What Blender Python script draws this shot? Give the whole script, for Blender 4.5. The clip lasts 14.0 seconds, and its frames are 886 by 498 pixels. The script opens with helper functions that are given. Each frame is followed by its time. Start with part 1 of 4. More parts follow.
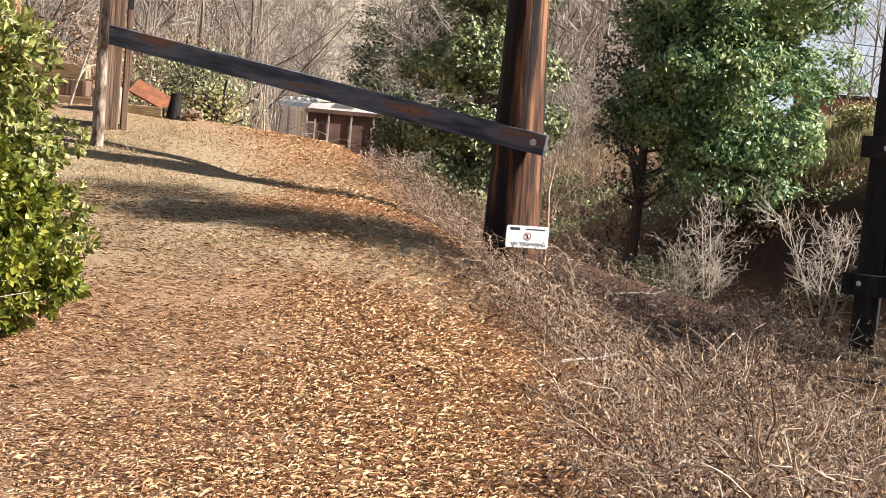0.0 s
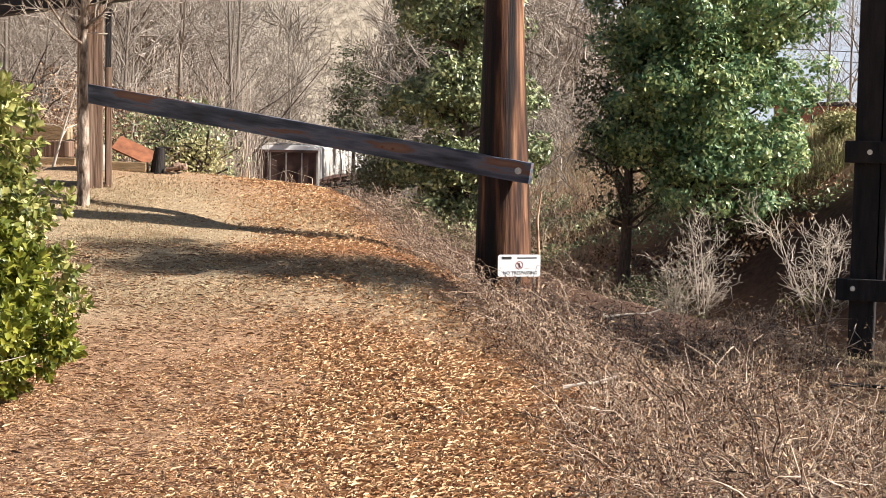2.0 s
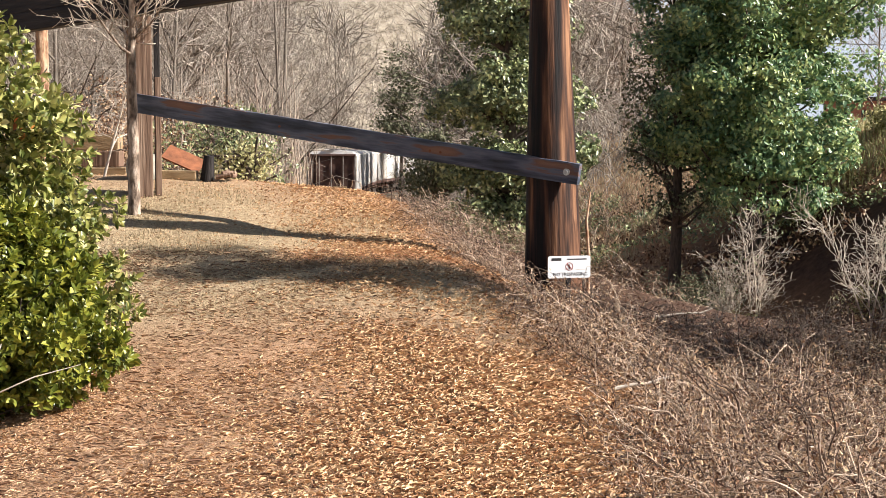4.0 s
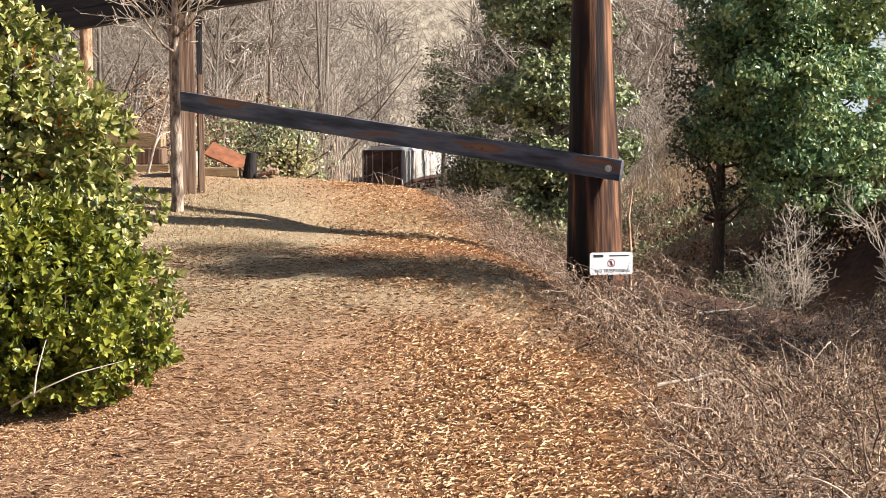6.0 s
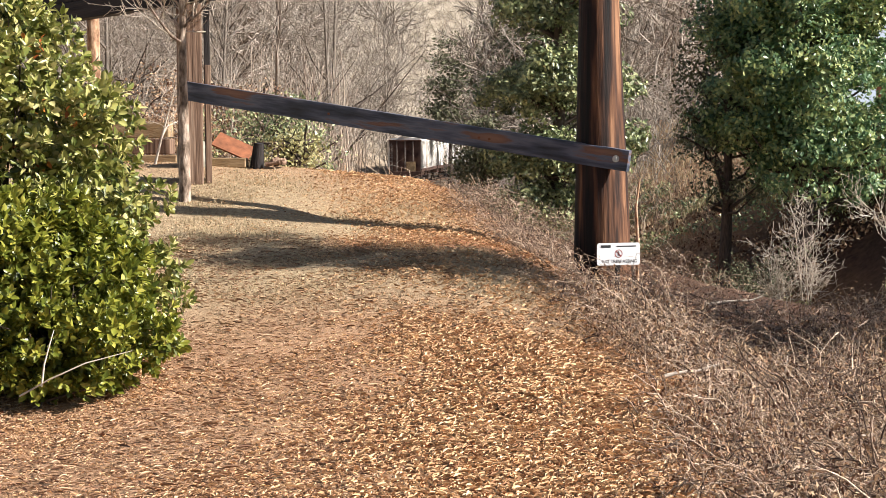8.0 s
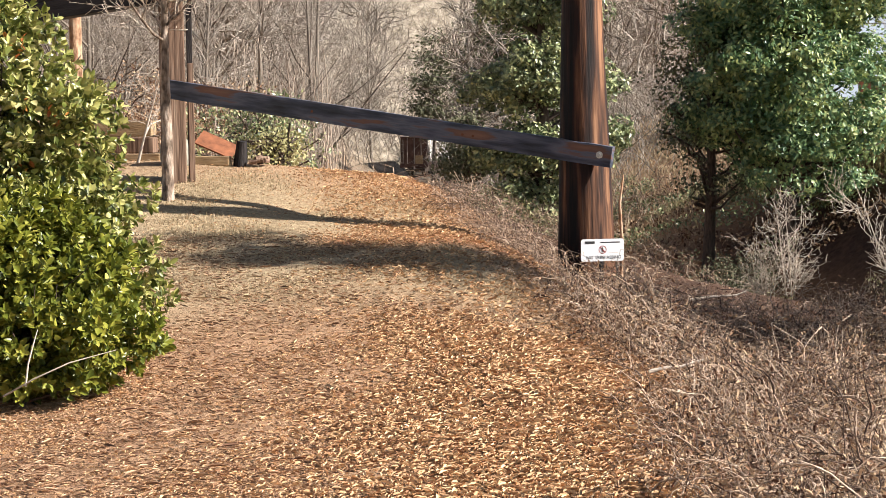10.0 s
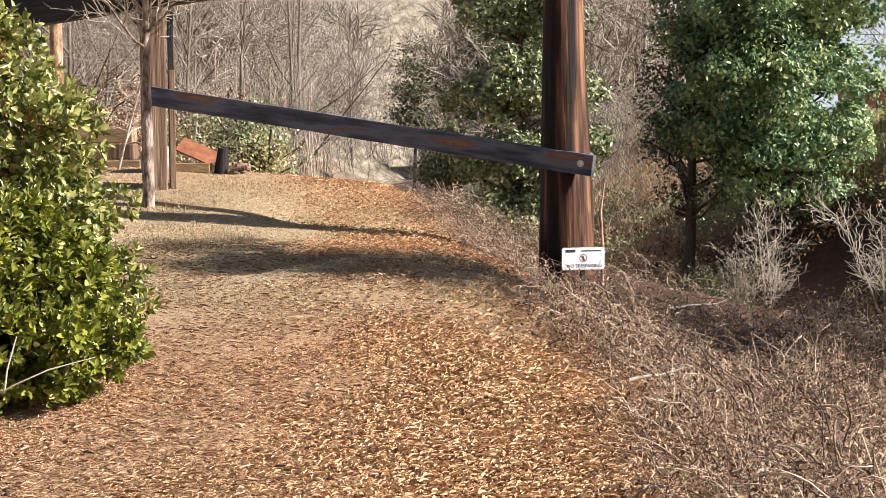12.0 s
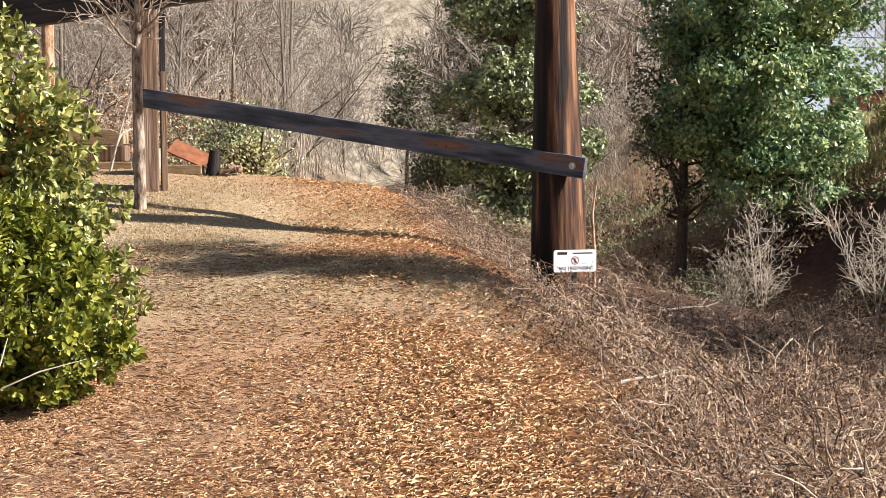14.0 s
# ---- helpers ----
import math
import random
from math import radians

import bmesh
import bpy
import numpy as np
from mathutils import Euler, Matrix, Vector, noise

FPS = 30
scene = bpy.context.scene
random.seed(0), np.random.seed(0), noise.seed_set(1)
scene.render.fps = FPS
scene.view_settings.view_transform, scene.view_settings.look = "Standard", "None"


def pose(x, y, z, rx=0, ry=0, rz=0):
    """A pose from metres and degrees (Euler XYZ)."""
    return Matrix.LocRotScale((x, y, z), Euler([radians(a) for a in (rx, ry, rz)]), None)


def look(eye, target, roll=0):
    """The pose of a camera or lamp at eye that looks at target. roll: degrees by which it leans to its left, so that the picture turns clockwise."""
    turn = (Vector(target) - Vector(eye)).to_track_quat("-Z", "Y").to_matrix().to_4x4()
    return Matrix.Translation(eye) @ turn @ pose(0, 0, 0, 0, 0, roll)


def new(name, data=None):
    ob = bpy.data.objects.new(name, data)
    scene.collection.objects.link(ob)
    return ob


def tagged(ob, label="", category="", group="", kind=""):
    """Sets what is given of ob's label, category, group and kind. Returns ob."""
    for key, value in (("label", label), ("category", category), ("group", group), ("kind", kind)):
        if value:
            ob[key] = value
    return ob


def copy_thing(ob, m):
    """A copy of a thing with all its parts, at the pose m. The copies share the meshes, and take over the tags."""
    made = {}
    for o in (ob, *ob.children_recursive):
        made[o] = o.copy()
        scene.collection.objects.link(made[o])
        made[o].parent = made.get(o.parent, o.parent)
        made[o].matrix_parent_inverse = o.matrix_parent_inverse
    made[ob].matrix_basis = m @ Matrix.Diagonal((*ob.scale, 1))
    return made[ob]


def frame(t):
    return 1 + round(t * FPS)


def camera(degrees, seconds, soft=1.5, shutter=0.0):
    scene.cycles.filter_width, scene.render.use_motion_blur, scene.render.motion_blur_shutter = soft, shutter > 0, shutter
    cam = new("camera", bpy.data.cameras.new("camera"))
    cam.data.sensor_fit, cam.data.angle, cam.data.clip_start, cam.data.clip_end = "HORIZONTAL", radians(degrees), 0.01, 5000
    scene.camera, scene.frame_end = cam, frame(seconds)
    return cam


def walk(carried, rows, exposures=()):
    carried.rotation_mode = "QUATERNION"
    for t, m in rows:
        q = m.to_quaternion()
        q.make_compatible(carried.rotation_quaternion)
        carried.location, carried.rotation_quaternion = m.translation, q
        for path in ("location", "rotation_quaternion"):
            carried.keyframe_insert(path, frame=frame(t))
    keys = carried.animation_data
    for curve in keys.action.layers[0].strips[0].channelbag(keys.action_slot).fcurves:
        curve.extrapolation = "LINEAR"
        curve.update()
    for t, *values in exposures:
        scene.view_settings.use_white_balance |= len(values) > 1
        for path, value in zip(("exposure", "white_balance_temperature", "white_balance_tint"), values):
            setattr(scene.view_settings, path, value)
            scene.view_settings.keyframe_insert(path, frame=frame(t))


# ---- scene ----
EYE = (0.0, 0.0, 1.6)
cam = camera(32.38, 14.0, soft=0.8)
walk(cam, [
    (0.0, pose(*EYE, 84.522, -5.160, -0.043)),
    (0.5, pose(*EYE, 85.176, -5.695, 0.491)),
    (1.0, pose(*EYE, 85.675, -4.738, -0.000)),
    (1.5, pose(*EYE, 85.866, -2.871, -0.563)),
    (2.0, pose(*EYE, 85.848, -1.142, -0.693)),
    (2.5, pose(*EYE, 85.762, -0.222, -0.398)),
    (3.0, pose(*EYE, 85.743, -0.000, 0.000)),
    (3.5, pose(*EYE, 85.825, -0.011, 0.490)),
    (4.0, pose(*EYE, 85.943, -0.002, 1.088)),
    (6.5, pose(*EYE, 85.750, 0.111, 2.779)),
    (7.0, pose(*EYE, 85.673, 0.064, 2.841)),
    (7.5, pose(*EYE, 85.579, 0.064, 2.908)),
    (8.0, pose(*EYE, 85.458, 0.129, 2.918)),
    (10.5, pose(*EYE, 85.342, 0.359, 2.088)),
    (11.0, pose(*EYE, 85.440, 0.207, 1.881)),
    (11.5, pose(*EYE, 85.542, 0.212, 1.745)),
    (12.0, pose(*EYE, 85.640, 0.163, 1.601)),
    (12.5, pose(*EYE, 85.695, 0.131, 1.505)),
    (13.0, pose(*EYE, 85.733, 0.150, 1.409)),
    (13.5, pose(*EYE, 85.747, 0.158, 1.322)),
    (14.0, pose(*EYE, 85.721, 0.079, 1.298)),
])

# ---- world, sun, exposure ----
SUN_TO = Vector((0.812, -0.120, 0.572)).normalized()
world = bpy.data.worlds.new("sky")
scene.world = world
world.use_nodes = True
wn = world.node_tree.nodes
sky = wn.new("ShaderNodeTexSky")
sky.sky_type = 'NISHITA'
sky.sun_disc = False
sky.sun_elevation = math.asin(SUN_TO.z)
sky.sun_rotation = math.atan2(SUN_TO.x, SUN_TO.y)
wn["Background"].inputs["Strength"].default_value = 0.051
world.node_tree.links.new(sky.outputs[0], wn["Background"].inputs["Color"])
sun = new("sun", bpy.data.lights.new("sun", 'SUN'))
sun.data.energy = 5.7
sun.data.angle = radians(0.6)
sun.data.color = (1.0, 0.945, 0.885)
sun.matrix_world = look(SUN_TO * 40, (0, 0, 0))
scene.view_settings.exposure = 1.0

rng = np.random.default_rng(7)


# ---- materials ----
def material(name, stops, scale=8.0, rough=0.8, bump=0.3, bump_scale=60.0, island=0.0, hue=0.0, metal=0.0,
             stretch=(1, 1, 1), object_random=0.0, through_light=0.0, spec=0.3, detail=6.0, sun_side=None):
    """Noise-driven colour over stops, fine relief, and variation from piece to piece."""
    m = bpy.data.materials.new(name)
    m.use_nodes = True
    n, l = m.node_tree.nodes, m.node_tree.links
    b = n["Principled BSDF"]
    tc = n.new("ShaderNodeTexCoord")
    mp = n.new("ShaderNodeMapping")
    mp.inputs["Scale"].default_value = stretch
    l.new(tc.outputs["Object"], mp.inputs["Vector"])
    no = n.new("ShaderNodeTexNoise")
    no.inputs["Scale"].default_value, no.inputs["Detail"].default_value = scale, detail
    l.new(mp.outputs[0], no.inputs["Vector"])
    ramp = n.new("ShaderNodeValToRGB")
    e = ramp.color_ramp.elements
    while len(e) < len(stops):
        e.new(0.5)
    for el, (p, c) in zip(e, stops):
        el.position, el.color = p, (*c, 1)
    fac = no.outputs["Fac"]
    if island or object_random:
        if island:
            g = n.new("ShaderNodeNewGeometry")
            src, amount = g.outputs["Random Per Island"], island
        else:
            g = n.new("ShaderNodeObjectInfo")
            src, amount = g.outputs["Random"], object_random
        mx = n.new("ShaderNodeMix")
        mx.inputs["Factor"].default_value = amount
        l.new(fac, mx.inputs["A"])
        l.new(src, mx.inputs["B"])
        fac = mx.outputs["Result"]
    if sun_side:
        # colour brightens towards one side: sunlit and shaded halves painted in
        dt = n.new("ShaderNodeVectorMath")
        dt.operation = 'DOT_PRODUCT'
        dt.inputs[1].default_value = sun_side
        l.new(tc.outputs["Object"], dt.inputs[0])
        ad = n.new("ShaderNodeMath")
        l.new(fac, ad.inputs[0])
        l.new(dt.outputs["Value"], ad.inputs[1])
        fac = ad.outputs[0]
    l.new(fac, ramp.inputs["Fac"])
    l.new(ramp.outputs["Color"], b.inputs["Base Color"])
    b.inputs["Roughness"].default_value = rough
    b.inputs["Metallic"].default_value = metal
    b.inputs["Specular IOR Level"].default_value = spec
    if bump:
        nb = n.new("ShaderNodeTexNoise")
        nb.inputs["Scale"].default_value, nb.inputs["Detail"].default_value = bump_scale, 5
        l.new(mp.outputs[0], nb.inputs["Vector"])
        bp = n.new("ShaderNodeBump")
        bp.inputs["Strength"].default_value, bp.inputs["Distance"].default_value = bump, 0.02
        l.new(nb.outputs["Fac"], bp.inputs["Height"])
        l.new(bp.outputs["Normal"], b.inputs["Normal"])
    if through_light:
        tr = n.new("ShaderNodeBsdfTranslucent")
        l.new(ramp.outputs["Color"], tr.inputs["Color"])
        ms = n.new("ShaderNodeMixShader")
        ms.inputs["Fac"].default_value = through_light
        l.new(b.outputs[0], ms.inputs[1])
        l.new(tr.outputs[0], ms.inputs[2])
        l.new(ms.outputs[0], n["Material Output"].inputs["Surface"])
    return m


M = {}
# creosote streaks, plus a painted lit right side and dark left side
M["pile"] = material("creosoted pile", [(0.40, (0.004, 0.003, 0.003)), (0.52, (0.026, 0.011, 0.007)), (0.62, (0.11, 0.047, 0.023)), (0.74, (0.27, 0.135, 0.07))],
                     scale=4.6, rough=0.75, bump=0.5, bump_scale=10, stretch=(3, 3, 0.2), detail=7, sun_side=(-0.29, 0.335, 0))
# blue in the darker stops paints in the sky's sheen on the timber
M["plank"] = material("creosoted plank", [(0.36, (0.012, 0.014, 0.022)), (0.47, (0.05, 0.06, 0.09)), (0.56, (0.12, 0.13, 0.17)), (0.61, (0.17, 0.08, 0.052)), (0.8, (0.27, 0.14, 0.08))],
                      scale=2.4, rough=0.42, bump=0.6, bump_scale=16, stretch=(0.6, 2, 4), spec=0.5, detail=10)
M["black_post"] = material("black creosoted timber", [(0.3, (0.008, 0.007, 0.008)), (0.7, (0.03, 0.024, 0.022))], scale=4, rough=0.8,
                           bump=0.6, bump_scale=18, stretch=(4, 4, 0.6))
M["fascia"] = material("dark stringer timber", [(0.3, (0.012, 0.011, 0.012)), (0.7, (0.042, 0.034, 0.034))], scale=3, rough=0.7, bump=0.5,
                       bump_scale=15, stretch=(0.5, 0.5, 4))
M["old_wood"] = material("weathered brown timber", [(0.3, (0.08, 0.045, 0.03)), (0.55, (0.20, 0.125, 0.085)), (0.75, (0.36, 0.26, 0.19))],
                         scale=5, rough=0.85, bump=0.5, bump_scale=12, stretch=(6, 6, 0.25), detail=9)
M["pale_log"] = material("pale orange log", [(0.35, (0.18, 0.09, 0.05)), (0.5, (0.42, 0.26, 0.16)), (0.7, (0.56, 0.40, 0.28))],
                         scale=6, rough=0.85, bump=0.6, bump_scale=25, stretch=(2, 2, 1))
M["tan_wood"] = material("tan sleeper timber", [(0.3, (0.2, 0.13, 0.07)), (0.7, (0.42, 0.30, 0.17))], scale=4, rough=0.85, bump=0.5,
                         bump_scale=20, stretch=(1, 4, 4))
M["rust"] = material("orange rust", [(0.3, (0.13, 0.05, 0.025)), (0.7, (0.28, 0.105, 0.05))], scale=9, rough=0.9, bump=0.4)
M["concrete"] = material("mossy concrete", [(0.3, (0.14, 0.14, 0.10)), (0.7, (0.4, 0.38, 0.32))], scale=12, rough=0.9, bump=0.4)
M["steel"] = material("galvanised bolt", [(0.3, (0.5, 0.5, 0.5)), (0.7, (0.75, 0.75, 0.74))], scale=30, rough=0.35, metal=0.6, bump=0.1)
M["sign"] = material("white sign sheet", [(0.3, (0.74, 0.74, 0.76)), (0.7, (0.82, 0.82, 0.82))], scale=14, rough=0.5, bump=0.02)
M["ink"] = material("black sign ink", [(0.3, (0.02, 0.02, 0.022)), (0.7, (0.045, 0.045, 0.045))], scale=60, rough=0.6, bump=0)
M["sign_red"] = material("red sign ink", [(0.3, (0.22, 0.03, 0.03)), (0.7, (0.3, 0.06, 0.05))], scale=60, rough=0.6, bump=0)
M["bark"] = material("grey brown bark", [(0.38, (0.10, 0.07, 0.05)), (0.5, (0.27, 0.20, 0.15)), (0.62, (0.44, 0.35, 0.28))], scale=16, rough=0.9, bump=0.9, bump_scale=40,
                     stretch=(1, 1, 0.45), detail=9)
M["dark_bark"] = material("dark brown bark", [(0.3, (0.05, 0.038, 0.03)), (0.7, (0.14, 0.10, 0.08))], scale=9, rough=0.9, bump=0.6, bump_scale=30, stretch=(3, 3, 0.7))
M["twig"] = material("bare grey twigs", [(0.2, (0.20, 0.15, 0.12)), (0.5, (0.36, 0.29, 0.23)), (0.8, (0.50, 0.42, 0.34))], scale=3, rough=0.9, bump=0, island=0.7)
M["pale_twig"] = material("pale bleached twigs", [(0.2, (0.34, 0.27, 0.21)), (0.8, (0.62, 0.54, 0.45))], scale=3, rough=0.9, bump=0, island=0.7)
# greyed base colour stands in for distance haze over the woods
M["woods"] = material("far bare twigs greyed for haze", [(0.2, (0.17, 0.135, 0.105)), (0.5, (0.29, 0.245, 0.20)), (0.8, (0.42, 0.37, 0.315))], scale=0.3, rough=0.95, bump=0, island=0.6)
M["wood_bark"] = material("grey woodland bark", [(0.3, (0.09, 0.072, 0.058)), (0.55, (0.19, 0.16, 0.13)), (0.75, (0.31, 0.27, 0.23))], scale=5, rough=0.95, bump=0.4, island=0.4)
M["cane"] = material("dry bramble canes", [(0.12, (0.06, 0.038, 0.028)), (0.36, (0.16, 0.108, 0.08)), (0.60, (0.35, 0.25, 0.175)), (0.88, (0.62, 0.48, 0.36))],
                     scale=4, rough=0.85, bump=0, island=0.85)
M["bramble_leaf"] = material("withered bramble leaves", [(0.15, (0.09, 0.042, 0.026)), (0.45, (0.27, 0.15, 0.088)), (0.8, (0.60, 0.43, 0.27))],
                             scale=3, rough=0.8, bump=0, island=0.85, through_light=0.2)
M["litter"] = material("fallen dry leaves", [(0.1, (0.30, 0.15, 0.075)), (0.4, (0.57, 0.345, 0.185)), (0.75, (0.74, 0.49, 0.275)), (0.95, (0.80, 0.59, 0.37))],
                       scale=2, rough=0.75, bump=0, island=0.85, through_light=0.15)
M["straw"] = material("trodden straw", [(0.15, (0.20, 0.11, 0.07)), (0.5, (0.42, 0.26, 0.16)), (0.9, (0.66, 0.47, 0.31))], scale=2, rough=0.85, bump=0, island=0.85)
M["grass"] = material("dormant grass blades", [(0.15, (0.27, 0.21, 0.12)), (0.45, (0.43, 0.33, 0.20)), (0.8, (0.56, 0.45, 0.29))],
                      scale=0.8, rough=0.8, bump=0, island=0.6, through_light=0.2)
M["bush_leaf"] = material("glossy bush leaves", [(0.18, (0.045, 0.065, 0.012)), (0.44, (0.16, 0.185, 0.025)), (0.70, (0.34, 0.33, 0.05)), (0.95, (0.56, 0.50, 0.14))],
                          scale=5, rough=0.38, bump=0, island=0.5, through_light=0.22, spec=0.5)
M["bush_dark"] = material("dark glossy bush leaves", [(0.14, (0.035, 0.055, 0.014)), (0.40, (0.17, 0.195, 0.04)), (0.64, (0.42, 0.40, 0.13)), (0.92, (0.70, 0.63, 0.32))],
                          scale=4, rough=0.38, bump=0, island=0.6, through_light=0.15, spec=0.5)
M["red_leaf"] = material("reddened bush leaves", [(0.2, (0.35, 0.10, 0.03)), (0.8, (0.62, 0.28, 0.07))], scale=5, rough=0.45, bump=0, island=0.7, through_light=0.25)
M["holly_leaf"] = material("dark holly leaves", [(0.25, (0.05, 0.07, 0.03)), (0.5, (0.19, 0.23, 0.10)), (0.75, (0.48, 0.49, 0.24))],
                           scale=1.8, rough=0.35, bump=0, island=0.45, through_light=0.12, spec=0.6)
M["green_leaf"] = material("bright evergreen leaves", [(0.28, (0.055, 0.12, 0.06)), (0.47, (0.18, 0.29, 0.135)), (0.66, (0.50, 0.54, 0.22))],
                           scale=0.9, rough=0.36, bump=0, island=0.3, through_light=0.3, spec=0.6)
M["cedar"] = material("grey green cedar sprays", [(0.2, (0.075, 0.08, 0.045)), (0.8, (0.20, 0.20, 0.12))], scale=0.8, rough=0.8, bump=0, island=0.6, through_light=0.15)
M["yellow_leaf"] = material("pale yellow shrub leaves", [(0.2, (0.25, 0.24, 0.09)), (0.8, (0.55, 0.50, 0.27))], scale=2, rough=0.7, bump=0, island=0.7, through_light=0.25)
M["car_white"] = material("dusty white car paint", [(0.30, (0.36, 0.25, 0.17)), (0.42, (0.66, 0.61, 0.54)), (0.52, (0.80, 0.78, 0.75))], scale=0.9, rough=0.6,
                          bump=0.05, stretch=(1, 1, 0.25))
M["car_dark"] = material("dark grimy car frame", [(0.3, (0.055, 0.03, 0.024)), (0.7, (0.15, 0.085, 0.065))], scale=1.5, rough=0.8, bump=0.1)
M["car_post"] = material("rusty grey end posts", [(0.3, (0.22, 0.18, 0.15)), (0.7, (0.42, 0.38, 0.34))], scale=3, rough=0.7, bump=0.05)
M["wheel"] = material("worn wheel steel", [(0.3, (0.05, 0.04, 0.035)), (0.7, (0.14, 0.11, 0.09))], scale=6, rough=0.6, metal=0.5, bump=0.1)
M["rail"] = material("rusty rail steel", [(0.3, (0.12, 0.06, 0.04)), (0.7, (0.25, 0.15, 0.10))], scale=6, rough=0.6, metal=0.4, bump=0.1)
M["ballast"] = material("grey ballast stone", [(0.3, (0.06, 0.048, 0.04)), (0.7, (0.17, 0.14, 0.115))], scale=14, rough=0.95, bump=0.9, bump_scale=18)
M["wall_brick"] = material("red brown brick wall", [(0.3, (0.22, 0.10, 0.07)), (0.7, (0.36, 0.18, 0.13))], scale=2, rough=0.9, bump=0.2)
M["roof"] = material("dark roof edge", [(0.3, (0.03, 0.03, 0.035)), (0.7, (0.07, 0.07, 0.075))], scale=3, rough=0.8, bump=0.2)
M["glass"] = material("dark window glass", [(0.3, (0.03, 0.035, 0.04)), (0.7, (0.06, 0.065, 0.07))], scale=3, rough=0.1, bump=0)


# ---- mesh helpers ----
def mesh_of(name, chunks, mat, smooth=False):
    """One mesh from (vertices, faces) chunks; all faces have the same number of corners."""
    vs, fs, base = [], [], 0
    for v, f in chunks:
        vs.append(v.reshape(-1, 3))
        fs.append(f + base)
        base += len(vs[-1])
    v, f = np.concatenate(vs), np.concatenate(fs)
    k = f.shape[1]
    me = bpy.data.meshes.new(name)
    me.vertices.add(len(v))
    me.vertices.foreach_set("co", v.astype(np.float32).ravel())
    me.loops.add(f.size)
    me.loops.foreach_set("vertex_index", f.astype(np.int32).ravel())
    me.polygons.add(len(f))
    me.polygons.foreach_set("loop_start", np.arange(0, f.size, k, dtype=np.int32))
    me.update(calc_edges=True)
    me.validate()
    if smooth:
        me.polygons.foreach_set("use_smooth", np.ones(len(f), dtype=bool))
    me.materials.append(mat)
    return me


def tubes(p, r, sides=4):
    """Tapered tubes along n polylines of k points: p (n, k, 3), r (n, k)."""
    n, k = p.shape[:2]
    t = np.gradient(p, axis=1)
    t /= np.linalg.norm(t, axis=2, keepdims=True) + 1e-9
    ref = np.where(np.abs(t[:, :1, 2:]) > 0.8, np.array([1.0, 0, 0]), np.array([0, 0, 1.0]))
    u = np.cross(t, np.broadcast_to(ref, t.shape))
    u /= np.linalg.norm(u, axis=2, keepdims=True) + 1e-9
    w = np.cross(t, u)
    a = np.arange(sides) * 2 * np.pi / sides
    ring = p[:, :, None] + r[:, :, None, None] * (np.cos(a)[:, None] * u[:, :, None] + np.sin(a)[:, None] * w[:, :, None])
    i = np.arange(n)[:, None, None] * k * sides
    j = np.arange(k - 1)[None, :, None] * sides
    s = np.arange(sides)[None, None]
    s2 = (s + 1) % sides
    f = np.stack([i + j + s, i + j + s2, i + j + sides + s2, i + j + sides + s], -1).reshape(-1, 4)
    return ring.reshape(-1, 3), f


def unit(a):
    return a / (np.linalg.norm(a, axis=-1, keepdims=True) + 1e-9)


def leaves(pos, way, size, width=0.45, fold=0.25, up=None, curl=0.0):
    """Folded leaves: two quads on a midrib, from pos along way."""
    n = len(pos)
    way = unit(way)
    if up is None:
        up = rng.normal(size=(n, 3)) * 0.5 + np.array([0, 0, 1.0])
    side = unit(np.cross(way, up))
    nor = np.cross(side, way)
    size = np.broadcast_to(np.asarray(size, float), (n,))[:, None]

    def at(a, b, c):
        return pos + size * (a * way + b * width * side + c * nor)
    v = np.stack([at(0, 0, 0), at(0.35, 0.5, fold * 0.5), at(0.75, 0.38, fold * 0.4 - curl), at(1, 0, -curl * 2), at(0.75, -0.38, fold * 0.4 - curl), at(0.35, -0.5, fold * 0.5)], 1)
    b = np.arange(n)[:, None] * 6
    f = np.concatenate([b + np.array([0, 1, 2, 3]), b + np.array([0, 3, 4, 5])])
    return v.reshape(-1, 3), f


def put(name, me, parent=None, label="", m=None):
    ob = new(name, me)
    if parent:
        ob.parent = parent
    if m is not None:
        ob.matrix_basis = m
    if label:
        ob["label"] = label
    return ob


def part(name, bm, mat, parent=None, label="", m=None, smooth=False):
    me = bpy.data.meshes.new(name)
    bm.normal_update()
    bm.to_mesh(me)
    bm.free()
    if smooth:
        me.polygons.foreach_set("use_smooth", np.ones(len(me.polygons), dtype=bool))
    me.materials.append(mat)
    return put(name, me, parent, label, m)


def holder(name, m, label, category, group="", kind=""):
    ob = new(name)
    ob.matrix_basis = m
    ob.empty_display_size = 0.2
    return tagged(ob, label, category, group, kind)


def box_bm(x, y, z, bevel=0.01, cx=0, cy=0, cz=0, bm=None, m=None):
    bm = bm or bmesh.new()
    t = Matrix.Translation((cx, cy, cz)) @ Matrix.Diagonal((x, y, z, 1))
    made = bmesh.ops.create_cube(bm, size=1, matrix=(m or Matrix()) @ t)
    if bevel:
        vs = set(made["verts"])
        es = [e for e in bm.edges if e.verts[0] in vs and e.verts[1] in vs]
        bmesh.ops.bevel(bm, geom=es, offset=bevel, segments=2, affect='EDGES', profile=0.6)
    return bm


def rod_bm(r, h, sides=16, m=None, r2=None, bm=None):
    bm = bm or bmesh.new()
    bmesh.ops.create_cone(bm, cap_ends=True, segments=sides, radius1=r, radius2=r if r2 is None else r2, depth=h, matrix=m or Matrix())
    return bm


# ---- the lie of the land ----
def track_x(y):
    y = np.asarray(y, float)
    k = np.where(y < 142, 0.00086, 0.0022)
    return -10.65 + k * (y - 142) ** 2 + 0.0027 * np.clip(66 - y, 0, 76) ** 2


